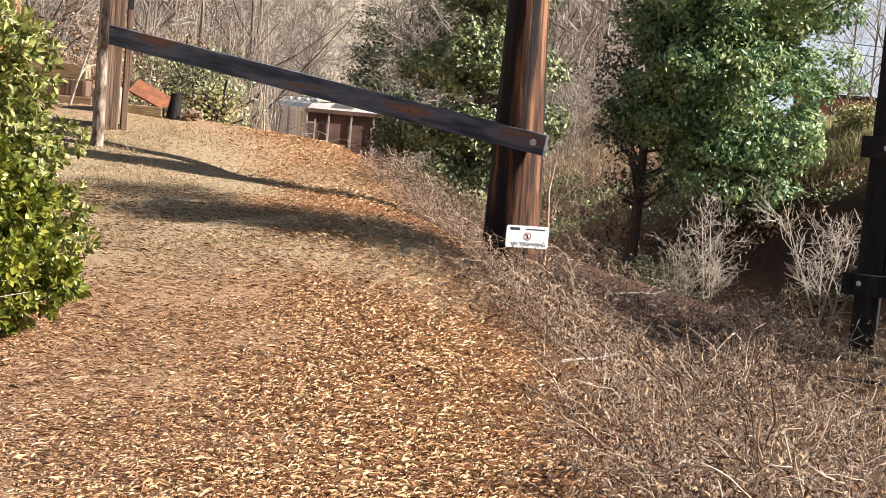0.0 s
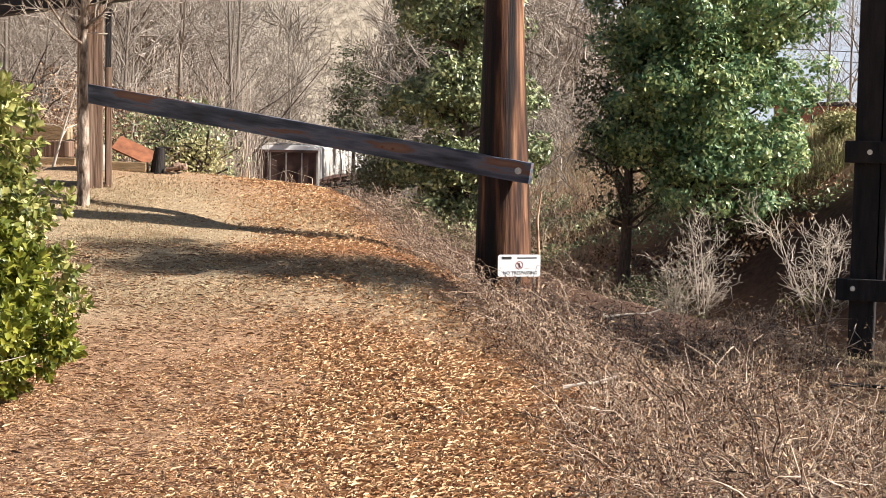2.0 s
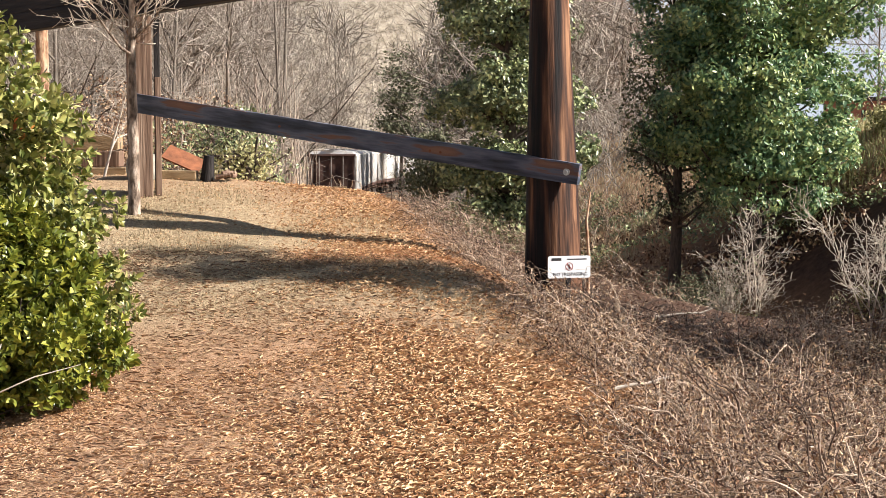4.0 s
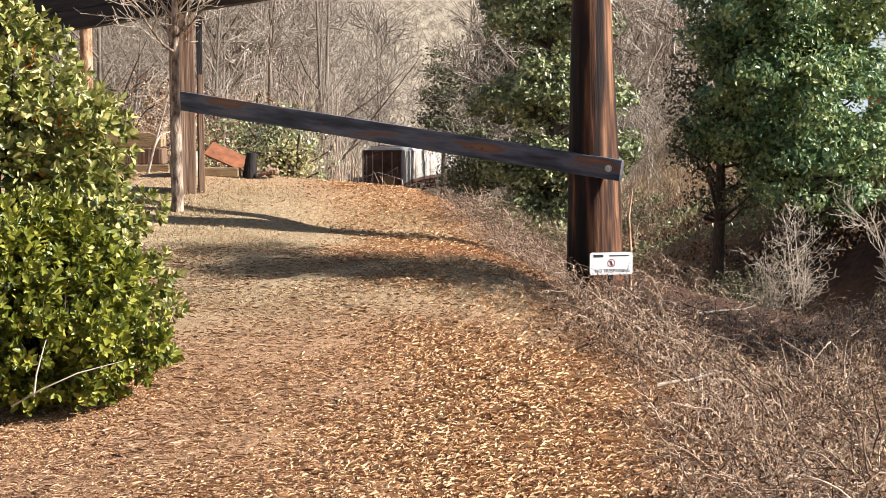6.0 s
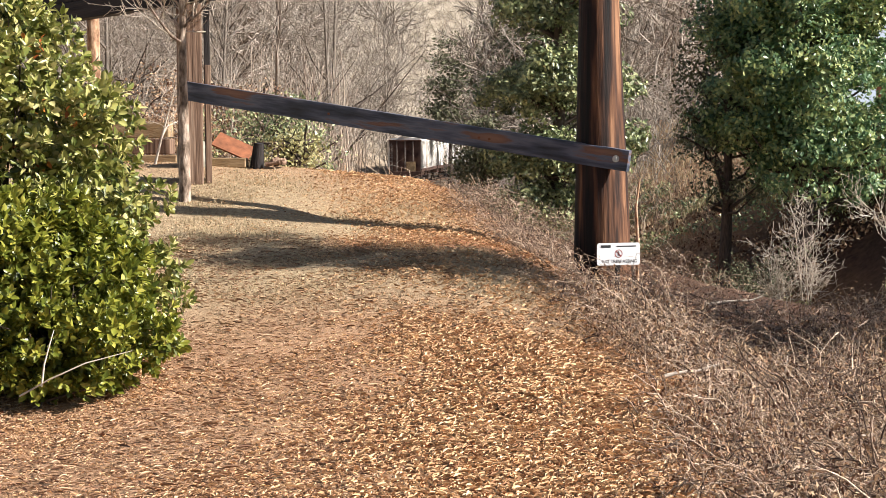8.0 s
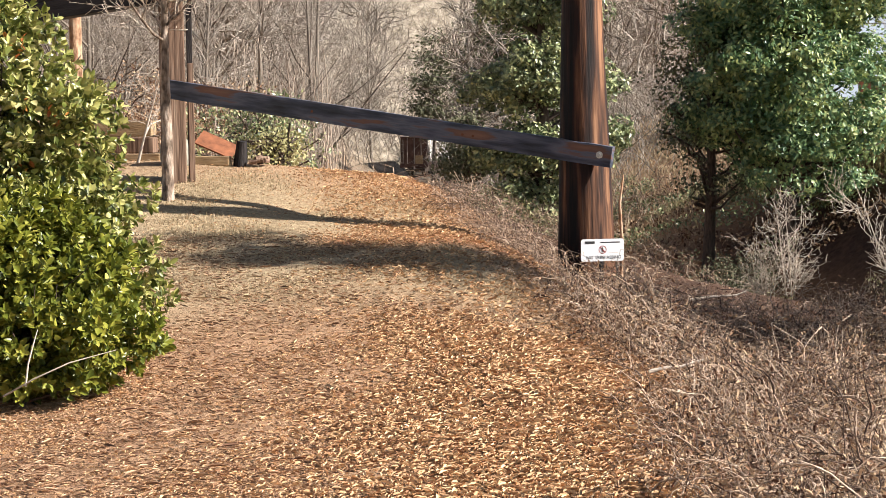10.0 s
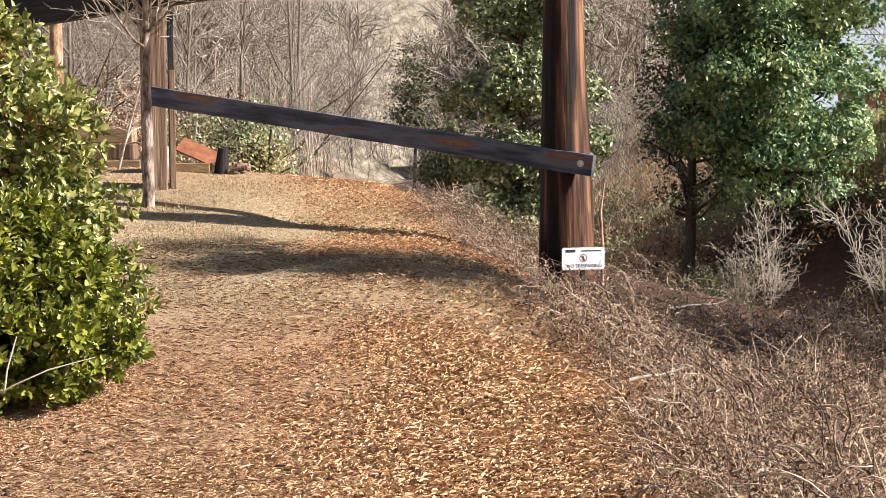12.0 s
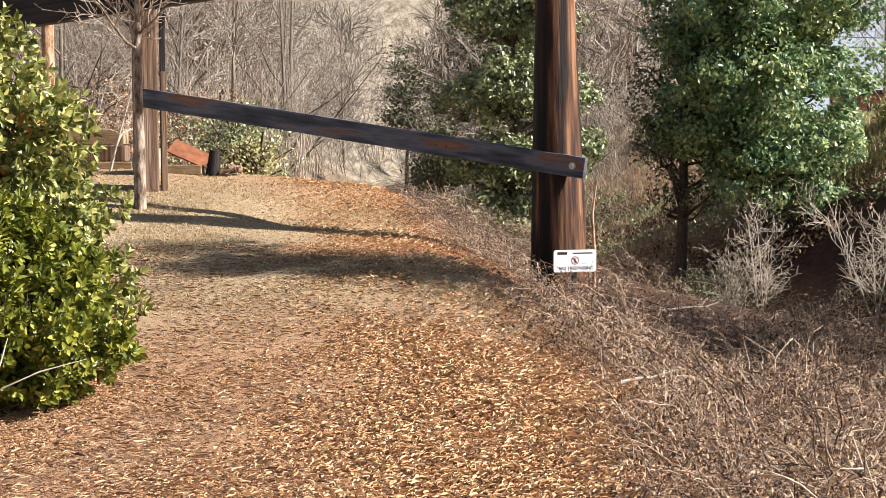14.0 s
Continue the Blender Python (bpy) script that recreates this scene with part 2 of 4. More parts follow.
def rail_z(y):
    return -3.35 - 0.006 * (np.clip(y, -50, 220) - 50)


def ease(a, b, x):
    t = np.clip((x - a) / (b - a), 0, 1)
    return t * t * (3 - 2 * t)


EDGE_Y = (-30, 6.7, 8.2, 9.4, 11, 13, 16, 18, 24)
EDGE_X = (0.66, 0.66, 0.68, 0.62, 0.30, -0.14, -0.73, -1.2, -2.2)


def edge_x(y):
    """Where the mown grass ends and the brambles begin."""
    return np.interp(y, EDGE_Y, EDGE_X)


def land(x, y):
    x, y = np.asarray(x, float), np.asarray(y, float)
    rise = np.interp(y, (-60, 6, 8, 10, 12, 14, 15, 16, 17.5, 20, 24, 400), (0, 0, 0.03, 0.2, 0.45, 0.63, 0.76, 1.0, 1.2, 1.12, 0.45, 0.3))
    side = x - edge_x(y)
    rise = rise - 0.22 * ease(-2.6, 0.3, side) * ease(13, 16, y) - 0.48 * ease(-0.3, 1.5, side) * ease(2, 9, y)
    d = x - track_x(y)
    far_right = 2.0 + 0.012 * np.clip(d - 12, 0, 200) 
    nat = np.where(d > 0, far_right, rise + ease(60, 220, y) * 3.0 * ease(6, 30, -d))
    cut = rail_z(y) + np.where(d > 0, 1.0 - 0.32 * ease(28, 38, y) - 0.24 * ease(43, 52, y), 0.68) * np.clip(np.abs(d) - 3.4, 0, 400)
    k = 0.5
    h = np.clip(0.5 + 0.5 * (cut - nat) / k, 0, 1)
    z = cut * (1 - h) + nat * h - k * h * (1 - h)
    hill = ease(170, 330, y) * 30 * (1 - ease(0.10, 0.2, x / np.maximum(y, 1))) + ease(60, 300, -x) * ease(40, 120, y) * 8
    return z + hill * ease(8, 40, np.abs(d))


def land_grid(xs, ys):
    gx, gy = np.meshgrid(xs, ys)
    gz = land(gx, gy)
    gz = gz + 0.018 * np.sin(gx * 3.1 + np.sin(gy * 2.3)) * np.sin(gy * 2.7 + np.sin(gx * 1.9))
    v = np.stack([gx, gy, gz], -1).reshape(-1, 3)
    nx, ny = len(xs), len(ys)
    i = (np.arange(ny - 1)[:, None] * nx + np.arange(nx - 1)[None]).reshape(-1)
    return v, np.stack([i, i + 1, i + nx + 1, i + nx], -1)


def ground_material():
    m = bpy.data.materials.new("leaf strewn earth")
    m.use_nodes = True
    n, l = m.node_tree.nodes, m.node_tree.links
    b = n["Principled BSDF"]
    b.inputs["Roughness"].default_value = 0.95
    b.inputs["Specular IOR Level"].default_value = 0.1
    tc = n.new("ShaderNodeTexCoord")

    def noise_of(scale, detail=6, rough=0.6, stretch=None):
        no = n.new("ShaderNodeTexNoise")
        no.inputs["Scale"].default_value, no.inputs["Detail"].default_value, no.inputs["Roughness"].default_value = scale, detail, rough
        if stretch:
            mp = n.new("ShaderNodeMapping")
            mp.inputs["Scale"].default_value = stretch
            l.new(tc.outputs["Object"], mp.inputs["Vector"])
            l.new(mp.outputs[0], no.inputs["Vector"])
        else:
            l.new(tc.outputs["Object"], no.inputs["Vector"])
        return no.outputs["Fac"]

    def ramp_of(fac, *stops):
        r = n.new("ShaderNodeValToRGB")
        while len(r.color_ramp.elements) < len(stops):
            r.color_ramp.elements.new(0.5)
        for el, (p, c) in zip(r.color_ramp.elements, stops):
            el.position, el.color = p, (*c, 1)
        l.new(fac, r.inputs["Fac"])
        return r.outputs["Color"]

    def mixed(fac, a, c):
        mx = n.new("ShaderNodeMix")
        mx.data_type = 'RGBA'
        l.new(fac, mx.inputs["Factor"])
        l.new(a, mx.inputs[6])
        l.new(c, mx.inputs[7])
        return mx.outputs[2]
    earth = ramp_of(noise_of(9, 8, 0.7), (0.3, (0.20, 0.11, 0.062)), (0.5, (0.39, 0.235, 0.138)), (0.7, (0.54, 0.345, 0.215)))
    straw = ramp_of(noise_of(22, 6, 0.7), (0.32, (0.22, 0.15, 0.085)), (0.5, (0.42, 0.31, 0.19)), (0.68, (0.58, 0.46, 0.29)))
    clay = ramp_of(noise_of(6, 6), (0.3, (0.30, 0.11, 0.05)), (0.7, (0.50, 0.22, 0.10)))
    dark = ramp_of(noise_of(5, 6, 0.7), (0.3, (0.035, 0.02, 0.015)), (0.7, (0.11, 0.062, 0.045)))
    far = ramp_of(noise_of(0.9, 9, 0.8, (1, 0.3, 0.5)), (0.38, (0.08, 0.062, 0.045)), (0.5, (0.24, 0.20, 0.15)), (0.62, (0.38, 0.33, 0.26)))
    weights = []
    for layer in ("straw", "clay", "dark", "far"):
        a = n.new("ShaderNodeAttribute")
        a.attribute_name = layer
        weights.append(a.outputs["Fac"])
    c = mixed(weights[0], earth, straw)
    c = mixed(weights[1], c, clay)
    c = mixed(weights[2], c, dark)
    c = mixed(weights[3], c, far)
    l.new(c, b.inputs["Base Color"])
    bp = n.new("ShaderNodeBump")
    bp.inputs["Strength"].default_value, bp.inputs["Distance"].default_value = 0.9, 0.03
    l.new(noise_of(45, 6, 0.75), bp.inputs["Height"])
    l.new(bp.outputs["Normal"], b.inputs["Normal"])
    return m


def straw_share(x, y):
    s = ease(9.6, 12.0, y + 0.35 * np.sin(x * 1.7)) * (1 - ease(15.5, 17.5, y) * 0.6)
    return s * (1 - ease(-0.35, 0.3, x - edge_x(y)))


def clay_share(x, y):
    side = x - edge_x(y) + 0.25 * np.sin(y * 2.1) + 0.15 * np.sin(x * 5 + y * 3)
    s = ease(-1.7, -1.0, side) * (1 - ease(0.2, 1.2, side)) * ease(12.7, 13.6, y) * (1 - 0.85 * ease(13.7, 14.5, y)) * (1 - ease(19, 22, y))
    return np.clip(s, 0, 1) * 0.8


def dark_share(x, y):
    # dark leaf soil, with the shade under brambles and on the bank painted in
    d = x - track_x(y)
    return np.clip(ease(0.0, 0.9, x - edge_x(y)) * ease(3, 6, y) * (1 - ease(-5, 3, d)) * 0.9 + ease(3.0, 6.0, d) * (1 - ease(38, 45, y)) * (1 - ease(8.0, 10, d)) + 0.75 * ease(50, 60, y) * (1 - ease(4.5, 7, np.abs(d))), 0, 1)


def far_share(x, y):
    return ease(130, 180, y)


def build_ground():
    xs = np.unique(np.concatenate([np.linspace(-700, -60, 20), np.linspace(-60, -12, 40), np.linspace(-12, -6, 30), np.linspace(-6, 5, 110), np.linspace(5, 20, 60), np.linspace(20, 80, 40), np.linspace(80, 700, 20)]))
    ys = np.unique(np.concatenate([np.linspace(-700, -20, 20), np.linspace(-20, 4, 30), np.linspace(4, 20, 150), np.linspace(20, 70, 100), np.linspace(70, 240, 80), np.linspace(240, 1500, 30)]))
    v, f = land_grid(xs, ys)
    me = mesh_of("ground", [(v, f)], ground_material(), smooth=True)
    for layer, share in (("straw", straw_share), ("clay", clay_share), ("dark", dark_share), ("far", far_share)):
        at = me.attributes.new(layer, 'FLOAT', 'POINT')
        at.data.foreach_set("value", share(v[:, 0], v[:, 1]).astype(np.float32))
    tagged(put("ground", me), "leaf-strewn earth bank with dry grass and red clay", "ground", kind="structure")


build_ground()


# ---- trestle timbers ----
def pile_mesh(name, r0, r1, h, mat, seed, sides=40, rows=60, checks=5):
    """A round pile with taper, wavering sides and drying checks."""
    g = np.random.default_rng(seed)
    a = np.arange(sides) * 2 * np.pi / sides
    z = np.linspace(0, h, rows)
    r = np.interp(z, (0, h), (r0, r1))[:, None] * np.ones((1, sides))
    for k in range(2, 7):
        r += r0 * 0.012 / k * 2 * np.sin(k * a + g.uniform(0, 6) + np.sin(z * 0.8 + k)[:, None])
    for _ in range(checks):
        c, z0, ln = g.integers(sides), g.uniform(0, h), g.uniform(0.8, 2.5)
        r[:, c] -= 0.03 * np.clip(1 - ((z - z0) / ln) ** 2, 0, 1) ** 0.5
    v = np.stack([r * np.cos(a), r * np.sin(a), np.repeat(z[:, None], sides, 1)], -1).reshape(-1, 3)
    i = np.arange(rows - 1)[:, None] * sides
    s = np.arange(sides)[None]
    s2 = (s + 1) % sides
    f = np.stack([i + s, i + s2, i + sides + s2, i + sides + s], -1).reshape(-1, 4)
    top = np.concatenate([[[0, 0, h + 0.002]], v[-sides:]])
    o = len(v)
    cap = np.stack([np.full(sides // 2, o), o + 1 + np.arange(0, sides, 2), o + 1 + np.arange(1, sides, 2), o + 1 + (np.arange(2, sides + 2, 2) % sides)], -1)
    return mesh_of(name, [(np.concatenate([v, top]), np.concatenate([f, cap]))], mat, smooth=True)


PILE = (0.785, 14.5)
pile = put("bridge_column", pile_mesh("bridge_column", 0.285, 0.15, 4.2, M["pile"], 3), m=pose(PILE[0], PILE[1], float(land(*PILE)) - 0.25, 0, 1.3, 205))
tagged(pile, "thick creosoted round timber pile with drying cracks", "pile")


def bolt(parent, m, r=0.016):
    w = rod_bm(r * 1.7, 0.008, 20, pose(0, 0, 0.004))
    head = part("washer", w, M["steel"], parent, m=m)
    bm = rod_bm(r, 0.022, 6, pose(0, 0, 0.019))
    part("bolt", bm, M["steel"], head, "bright galvanised bolt head")


tag = part("metal_tag", box_bm(0.03, 0.006, 0.085, 0.002), M["steel"], pile, "small pale metal tag")
tag.matrix_basis = pile.matrix_basis.inverted() @ pose(PILE[0] - 0.08, PILE[1] - 0.215, 2.07, 0, 0, -20)


def brace_plank():
    a, b = Vector((-3.52, 15.93, 1.995)), Vector((0.995, 14.16, 1.29))
    d = b - a
    x = d.normalized()
    y = Vector((0, 0, 1)).cross(x).normalized()
    z = x.cross(y)
    m = Matrix((x, y, z)).transposed().to_4x4()
    m.translation = (a + b) / 2
    th = holder("brace_plank", m, "long dark creosoted brace plank bolted to the pile", "plank")
    bm = bmesh.new()
    n = 40
    g = np.random.default_rng(5)
    for i in range(n + 1):
        u = -d.length / 2 + d.length * i / n
        for sy, sz in ((-1, -1), (1, -1), (1, 1), (-1, 1)):
            bm.verts.new((u, sy * 0.04, sz * 0.098 + float(g.normal()) * 0.0015))
    bm.verts.ensure_lookup_table()
    for i in range(n):
        for k in range(4):
            bm.faces.new([bm.verts[i * 4 + k], bm.verts[i * 4 + (k + 1) % 4], bm.verts[i * 4 + 4 + (k + 1) % 4], bm.verts[i * 4 + 4 + k]])
    bm.faces.new([bm.verts[k] for k in (3, 2, 1, 0)])
    bm.faces.new([bm.verts[n * 4 + k] for k in range(4)])
    bmesh.ops.bevel(bm, geom=[e for e in bm.edges if e.calc_length() > 0.09 and abs(e.verts[0].co.y - e.verts[1].co.y) < 1e-6 and abs(e.verts[0].co.z - e.verts[1].co.z) < 0.02],
                    offset=0.006, segments=1, affect='EDGES')
    part("board", bm, M["plank"], th)
    for u in (d.length / 2 - 0.115,):
        bolt(th, pose(u, -0.04, 0.005, 90), 0.019)
    for u in (0.95, 1.06, -0.7):
        part("nail", rod_bm(0.012, 0.012, 8, pose(u, -0.044, 0.0, 90)), M["rust"], th, "rusty nail head")


brace_plank()


def bridge_line(s, n=0.0):
    """A place along the near stringer, s metres towards the cut, n metres behind it."""
    return Vector((-3.53 + 0.9 * s + 0.436 * n, 16.0 - 0.436 * s + 0.9 * n, 0))


BRIDGE_TURN = math.degrees(math.atan2(-0.436, 0.9))


def left_post():
    x, y = -3.53, 16.2
    z0 = float(land(x, y)) - 0.15
    th = holder("trestle_post", pose(x, y, z0, 0, 0, 14), "weathered brown bridge post with a narrow board nailed beside it", "post")
    part("timber", box_bm(0.26, 0.24, 2.95 - z0, 0.018, 0, 0, (2.95 - z0) / 2), M["old_wood"], th)
    part("side_board", box_bm(0.06, 0.10, 1.35, 0.006, 0.19, -0.05, 0.72), M["old_wood"], th, "narrow grey board")
    part("back_board", box_bm(0.06, 0.12, 2.95 - z0, 0.006, 0.19, 0.12, (2.95 - z0) / 2), M["black_post"], th, "dark backing board")


left_post()


def leaning_stick():
    p = np.array([[[1.10, 14.42, 0.1], [1.105, 14.43, 0.5], [1.085, 14.45, 0.85], [1.12, 14.47, 1.12]]])
    ob = put("leaning_stick", mesh_of("leaning_stick", [tubes(p, np.array([[0.016, 0.015, 0.012, 0.008]]), 7)], M["pale_log"], True))
    tagged(ob, "peeled pale stick leaning against the round post", "stick")


leaning_stick()


def right_post():
    x, y = 3.50, 12.0
    z0 = float(land(x, y)) - 0.2
    th = holder("black_post", pose(x, y, z0, 0, 0, -20), "black creosoted bridge post with a bolted cross plank", "post")
    part("timber", box_bm(0.20, 0.20, 3.2 - z0, 0.015, 0, 0, (3.2 - z0) / 2), M["black_post"], th)
    part("cheek_board", box_bm(0.05, 0.22, 2.5, 0.008, 0.132, 0, 1.95), M["black_post"], th)
    bar = part("cross_plank", box_bm(0.9, 0.06, 0.17, 0.008, 0.25, -0.135, 0.75), M["black_post"], th, "short black cross plank")
    bolt(bar, pose(-0.07, -0.165, 0.76, 90), 0.012)
    bar2 = part("upper_plank", box_bm(0.9, 0.06, 0.17, 0.008, 0.28, -0.135, 1.83), M["black_post"], th, "black upper cross plank")
    bolt(bar2, pose(0.02, -0.165, 1.83, 90), 0.012)


right_post()


def bridge():
    o = bridge_line(0)
    th = holder("overhead_beam", pose(o.x, o.y, 2.90, 0, -4.7, BRIDGE_TURN), "heavy dark timber bridge beam carried on posts", "beam")
    part("stringer", box_bm(7.0, 0.16, 0.20, 0.012, -1.3, 0, 0.10), M["fascia"], th)
    part("stringer", box_bm(7.0, 0.14, 0.22, 0.012, -1.3, 0.01, 0.313), M["fascia"], th)
    for i in range(4):
        part("bolt_plate", box_bm(0.12, 0.02, 0.12, 0.004, -4.2 + i * 1.9, -0.09, 0.2), M["black_post"], th)


bridge()


def log_column():
    p = bridge_line(-2.05, 0.9)
    z0 = float(land(p.x, p.y)) - 0.2
    ob = put("log_column", pile_mesh("log_column", 0.08, 0.07, 2.95 - z0, M["pale_log"], 9, 20, 40, 3), m=pose(p.x, p.y, z0))
    tagged(ob, "pale orange peeled log column under the bridge", "column")


log_column()


# ---- sign ----
def text_mesh(body, size, mat, parent, m, name="lettering"):
    c = bpy.data.curves.new(name, 'FONT')
    c.body, c.size, c.extrude, c.align_x, c.align_y = body, size, 0.0006, 'CENTER', 'CENTER'
    tmp = new("tmp", c)
    me = bpy.data.meshes.new_from_object(tmp.evaluated_get(bpy.context.evaluated_depsgraph_get()))
    bpy.data.objects.remove(tmp)
    me.materials.clear()
    me.materials.append(mat)
    return put(name, me, parent, m=m)


def sign():
    x, y, z = 0.90, 14.1, 0.435
    th = holder("warning_sign", pose(x, y, z, 90, 0, 16), "white metal no trespassing sign on a stake among brambles", "sign")
    bm = bmesh.new()
    w, h, r = 0.208, 0.103, 0.022
    loop = []
    for cx, cy, a0 in ((w - r, h - r, 0), (-w + r, h - r, 90), (-w + r, -h + r, 180), (w - r, -h + r, 270)):
        for k in range(5):
            a = radians(a0 + k * 22.5)
            loop.append(bm.verts.new((cx + r * math.cos(a), cy + r * math.sin(a), 0)))
    fc = bm.faces.new(loop)
    ex = bmesh.ops.extrude_face_region(bm, geom=[fc])
    bmesh.ops.translate(bm, verts=[q for q in ex["geom"] if isinstance(q, bmesh.types.BMVert)], vec=(0, 0, 0.004))
    bmesh.ops.recalc_face_normals(bm, faces=bm.faces)
    panel = part("panel", bm, M["sign"], th, "white rounded sheet with black print")
    text_mesh("NO TRESPASSING", 0.043, M["ink"], panel, pose(0.012, -0.068, 0.005))
    # a maker's mark and an unreadable line stand as plain bars
    part("mark", box_bm(0.095, 0.024, 0.002, 0, -0.125, 0.072, 0.005), M["ink"], panel)
    part("text_bar", box_bm(0.19, 0.010, 0.002, 0, 0.075, 0.072, 0.005), M["ink"], panel)
    ring = bmesh.new()
    vs = []
    for rr in (0.031, 0.038):
        vs.append([ring.verts.new((rr * math.cos(k * math.pi / 14), rr * math.sin(k * math.pi / 14), 0.0052)) for k in range(28)])
    for k in range(28):
        ring.faces.new((vs[0][k], vs[1][k], vs[1][(k + 1) % 28], vs[0][(k + 1) % 28]))
    part("ring", ring, M["sign_red"], panel, m=pose(0.0, 0.004, 0))
    part("slash", box_bm(0.068, 0.007, 0.001, 0, 0, 0, 0.0062), M["sign_red"], panel, m=pose(0.0, 0.004, 0, 0, 0, -45))
    part("pictogram", box_bm(0.012, 0.044, 0.001, 0.003, 0, 0, 0.0052), M["ink"], panel, m=pose(0.0, 0.004, 0, 0, 0, 10))
    deep = z - float(land(x, y)) + 0.3
    part("stake", box_bm(0.045, deep, 0.03, 0.004, 0.0, 0.08 - deep / 2, -0.018), M["black_post"], th, "dark stake")


sign()


# ---- foliage builders ----
def shell_points(n, lobes, g, inner=0.55):
    """Points near the surface of overlapping lobes (x, y, z, rx, ry, rz), with their outward ways."""
    lo = np.array(lobes, float)
    wts = lo[:, 3] * lo[:, 5]
    pick = g.choice(len(lo), n, p=wts / wts.sum())
    d = unit(g.normal(size=(n, 3)))
    rad = inner + (1 - inner) * g.random(n) ** 0.5
    bump = 1 + 0.13 * np.sin(5 * d[:, 0] + pick) * np.sin(6 * d[:, 2] + 2 * pick) + 0.09 * np.sin(11 * d[:, 1] + 13 * d[:, 2] + pick)
    p = lo[pick, :3] + d * lo[pick, 3:] * (rad * bump)[:, None]
    return p, unit(d / lo[pick, 3:])


def stems_to(points, root, g, r0=0.02, r1=0.004, k=5, sag=0.1):
    n = len(points)
    t = np.linspace(0, 1, k)[None, :, None]
    root = np.broadcast_to(root, points.shape)
    p = root[:, None] * (1 - t) + points[:, None] * t
    p += g.normal(size=(n, k, 3)) * sag * np.sin(np.pi * t)
    r = np.linspace(r0, r1, k)[None] * g.uniform(0.7, 1.2, (n, 1))
    return p, r


def front_bush():
    """The broad-leaved evergreen by the path: an upright dark shrub and a low clipped mound before it."""
    g = np.random.default_rng(11)

    def shrub(label, base, lobes, sprigs, size, leaf, reds, colour, lump):
        z0 = float(land(*base))
        th = holder("evergreen_bush", pose(base[0], base[1], z0), label, "bush", "bushes by the path")
        # lumps of growth stand out from the bush's body, with shaded hollows between
        c, cd = shell_points(int(lump), lobes, g, 0.97)
        lumps = [(*(q - d * 0.05), r, r, r * 0.85) for q, d, r in zip(c, cd, g.uniform(0.09, 0.19, len(c)))]
        p, d = shell_points(sprigs, lumps, g, 0.85)
        q, qd = shell_points(sprigs // 4, lobes, g, 0.7)
        p, d = np.concatenate([p, q]), np.concatenate([d, qd])
        ok = p[:, 2] > 0.035
        p, d = p[ok], d[ok]
        # each shoot carries a whorl of leaves round its tip
        k = 9
        axis = unit(d + g.normal(size=d.shape) * 0.3 + np.array([0, 0, 0.45]))
        ref = unit(np.cross(axis, g.normal(size=axis.shape)))
        ref2 = np.cross(axis, ref)
        a = (np.arange(k) * 2.4)[None, :, None] + g.normal(size=(len(p), k, 1)) * 0.35
        spread = np.linspace(0.35, 1.15, k)[None, :, None]
        way = axis[:, None] * (1.15 - spread * 0.75) + (np.cos(a) * ref[:, None] + np.sin(a) * ref2[:, None]) * spread
        pos = p[:, None] - axis[:, None] * (np.linspace(0, 0.06, k)[None, :, None])
        up = np.broadcast_to(axis[:, None], way.shape) + g.normal(size=way.shape) * 0.25
        way, pos, up = way.reshape(-1, 3), pos.reshape(-1, 3), up.reshape(-1, 3)
        put("foliage", mesh_of("leaves", [leaves(pos, way, g.uniform(0.75, 1.25, len(pos)) * size, 0.54, 0.2, up, 0.05)], M[colour]), th, leaf)
        if reds:
            c, cd = shell_points(reds, lobes, g, 0.99)
            ok = (cd[:, 1] < -0.45) & (c[:, 2] > 0.6)
            c, cd = c[ok], cd[ok]
            q = np.repeat(c + cd * 0.04, 9, 0) + g.normal(size=(len(c) * 9, 3)) * 0.035
            put("red_foliage", mesh_of("red_foliage", [leaves(q, np.repeat(cd, 9, 0) + g.normal(size=q.shape) * 0.8, g.uniform(0.03, 0.055, len(q)))], M["red_leaf"]), th, "reddish orange old leaves")
        tips, _ = shell_points(90, lobes, g, 0.5)
        tips = tips[tips[:, 2] > 0.1]
        put("stemwork", mesh_of("stemwork", [tubes(*stems_to(tips, np.array([0, 0, 0.0]), g, 0.012, 0.003), 4)], M["dark_bark"]), th)
        return th
    shrub("tall glossy green holly-like bush with a few red leaves", (-3.05, 9.3),
          [(0.03, 0, 0.7, 0.84, 0.8, 0.75), (-0.10, 0, 1.25, 0.73, 0.72, 0.65), (-0.24, 0, 1.80, 0.58, 0.58, 0.55), (-0.42, 0, 2.3, 0.46, 0.45, 0.5), (-1.1, 0.1, 1.5, 0.75, 0.7, 1.2), (-0.9, 0.1, 2.4, 0.6, 0.5, 0.6)],
          4900, 0.060, "glossy dark green leaves", 110, "bush_dark", 420)
    low = shrub("low rounded yellow-green clipped bush beside the path", (-2.71, 8.55),
                [(0.02, 0, 0.48, 0.63, 0.57, 0.50), (0.10, 0.0, 0.36, 0.46, 0.52, 0.36), (-0.1, 0, 0.78, 0.46, 0.45, 0.38), (-0.55, 0, 0.6, 0.62, 0.55, 0.55), (-0.9, 0.0, 0.55, 0.6, 0.55, 0.6)],
                3600, 0.055, "small bright green leaves", 0, "bush_leaf", 260)
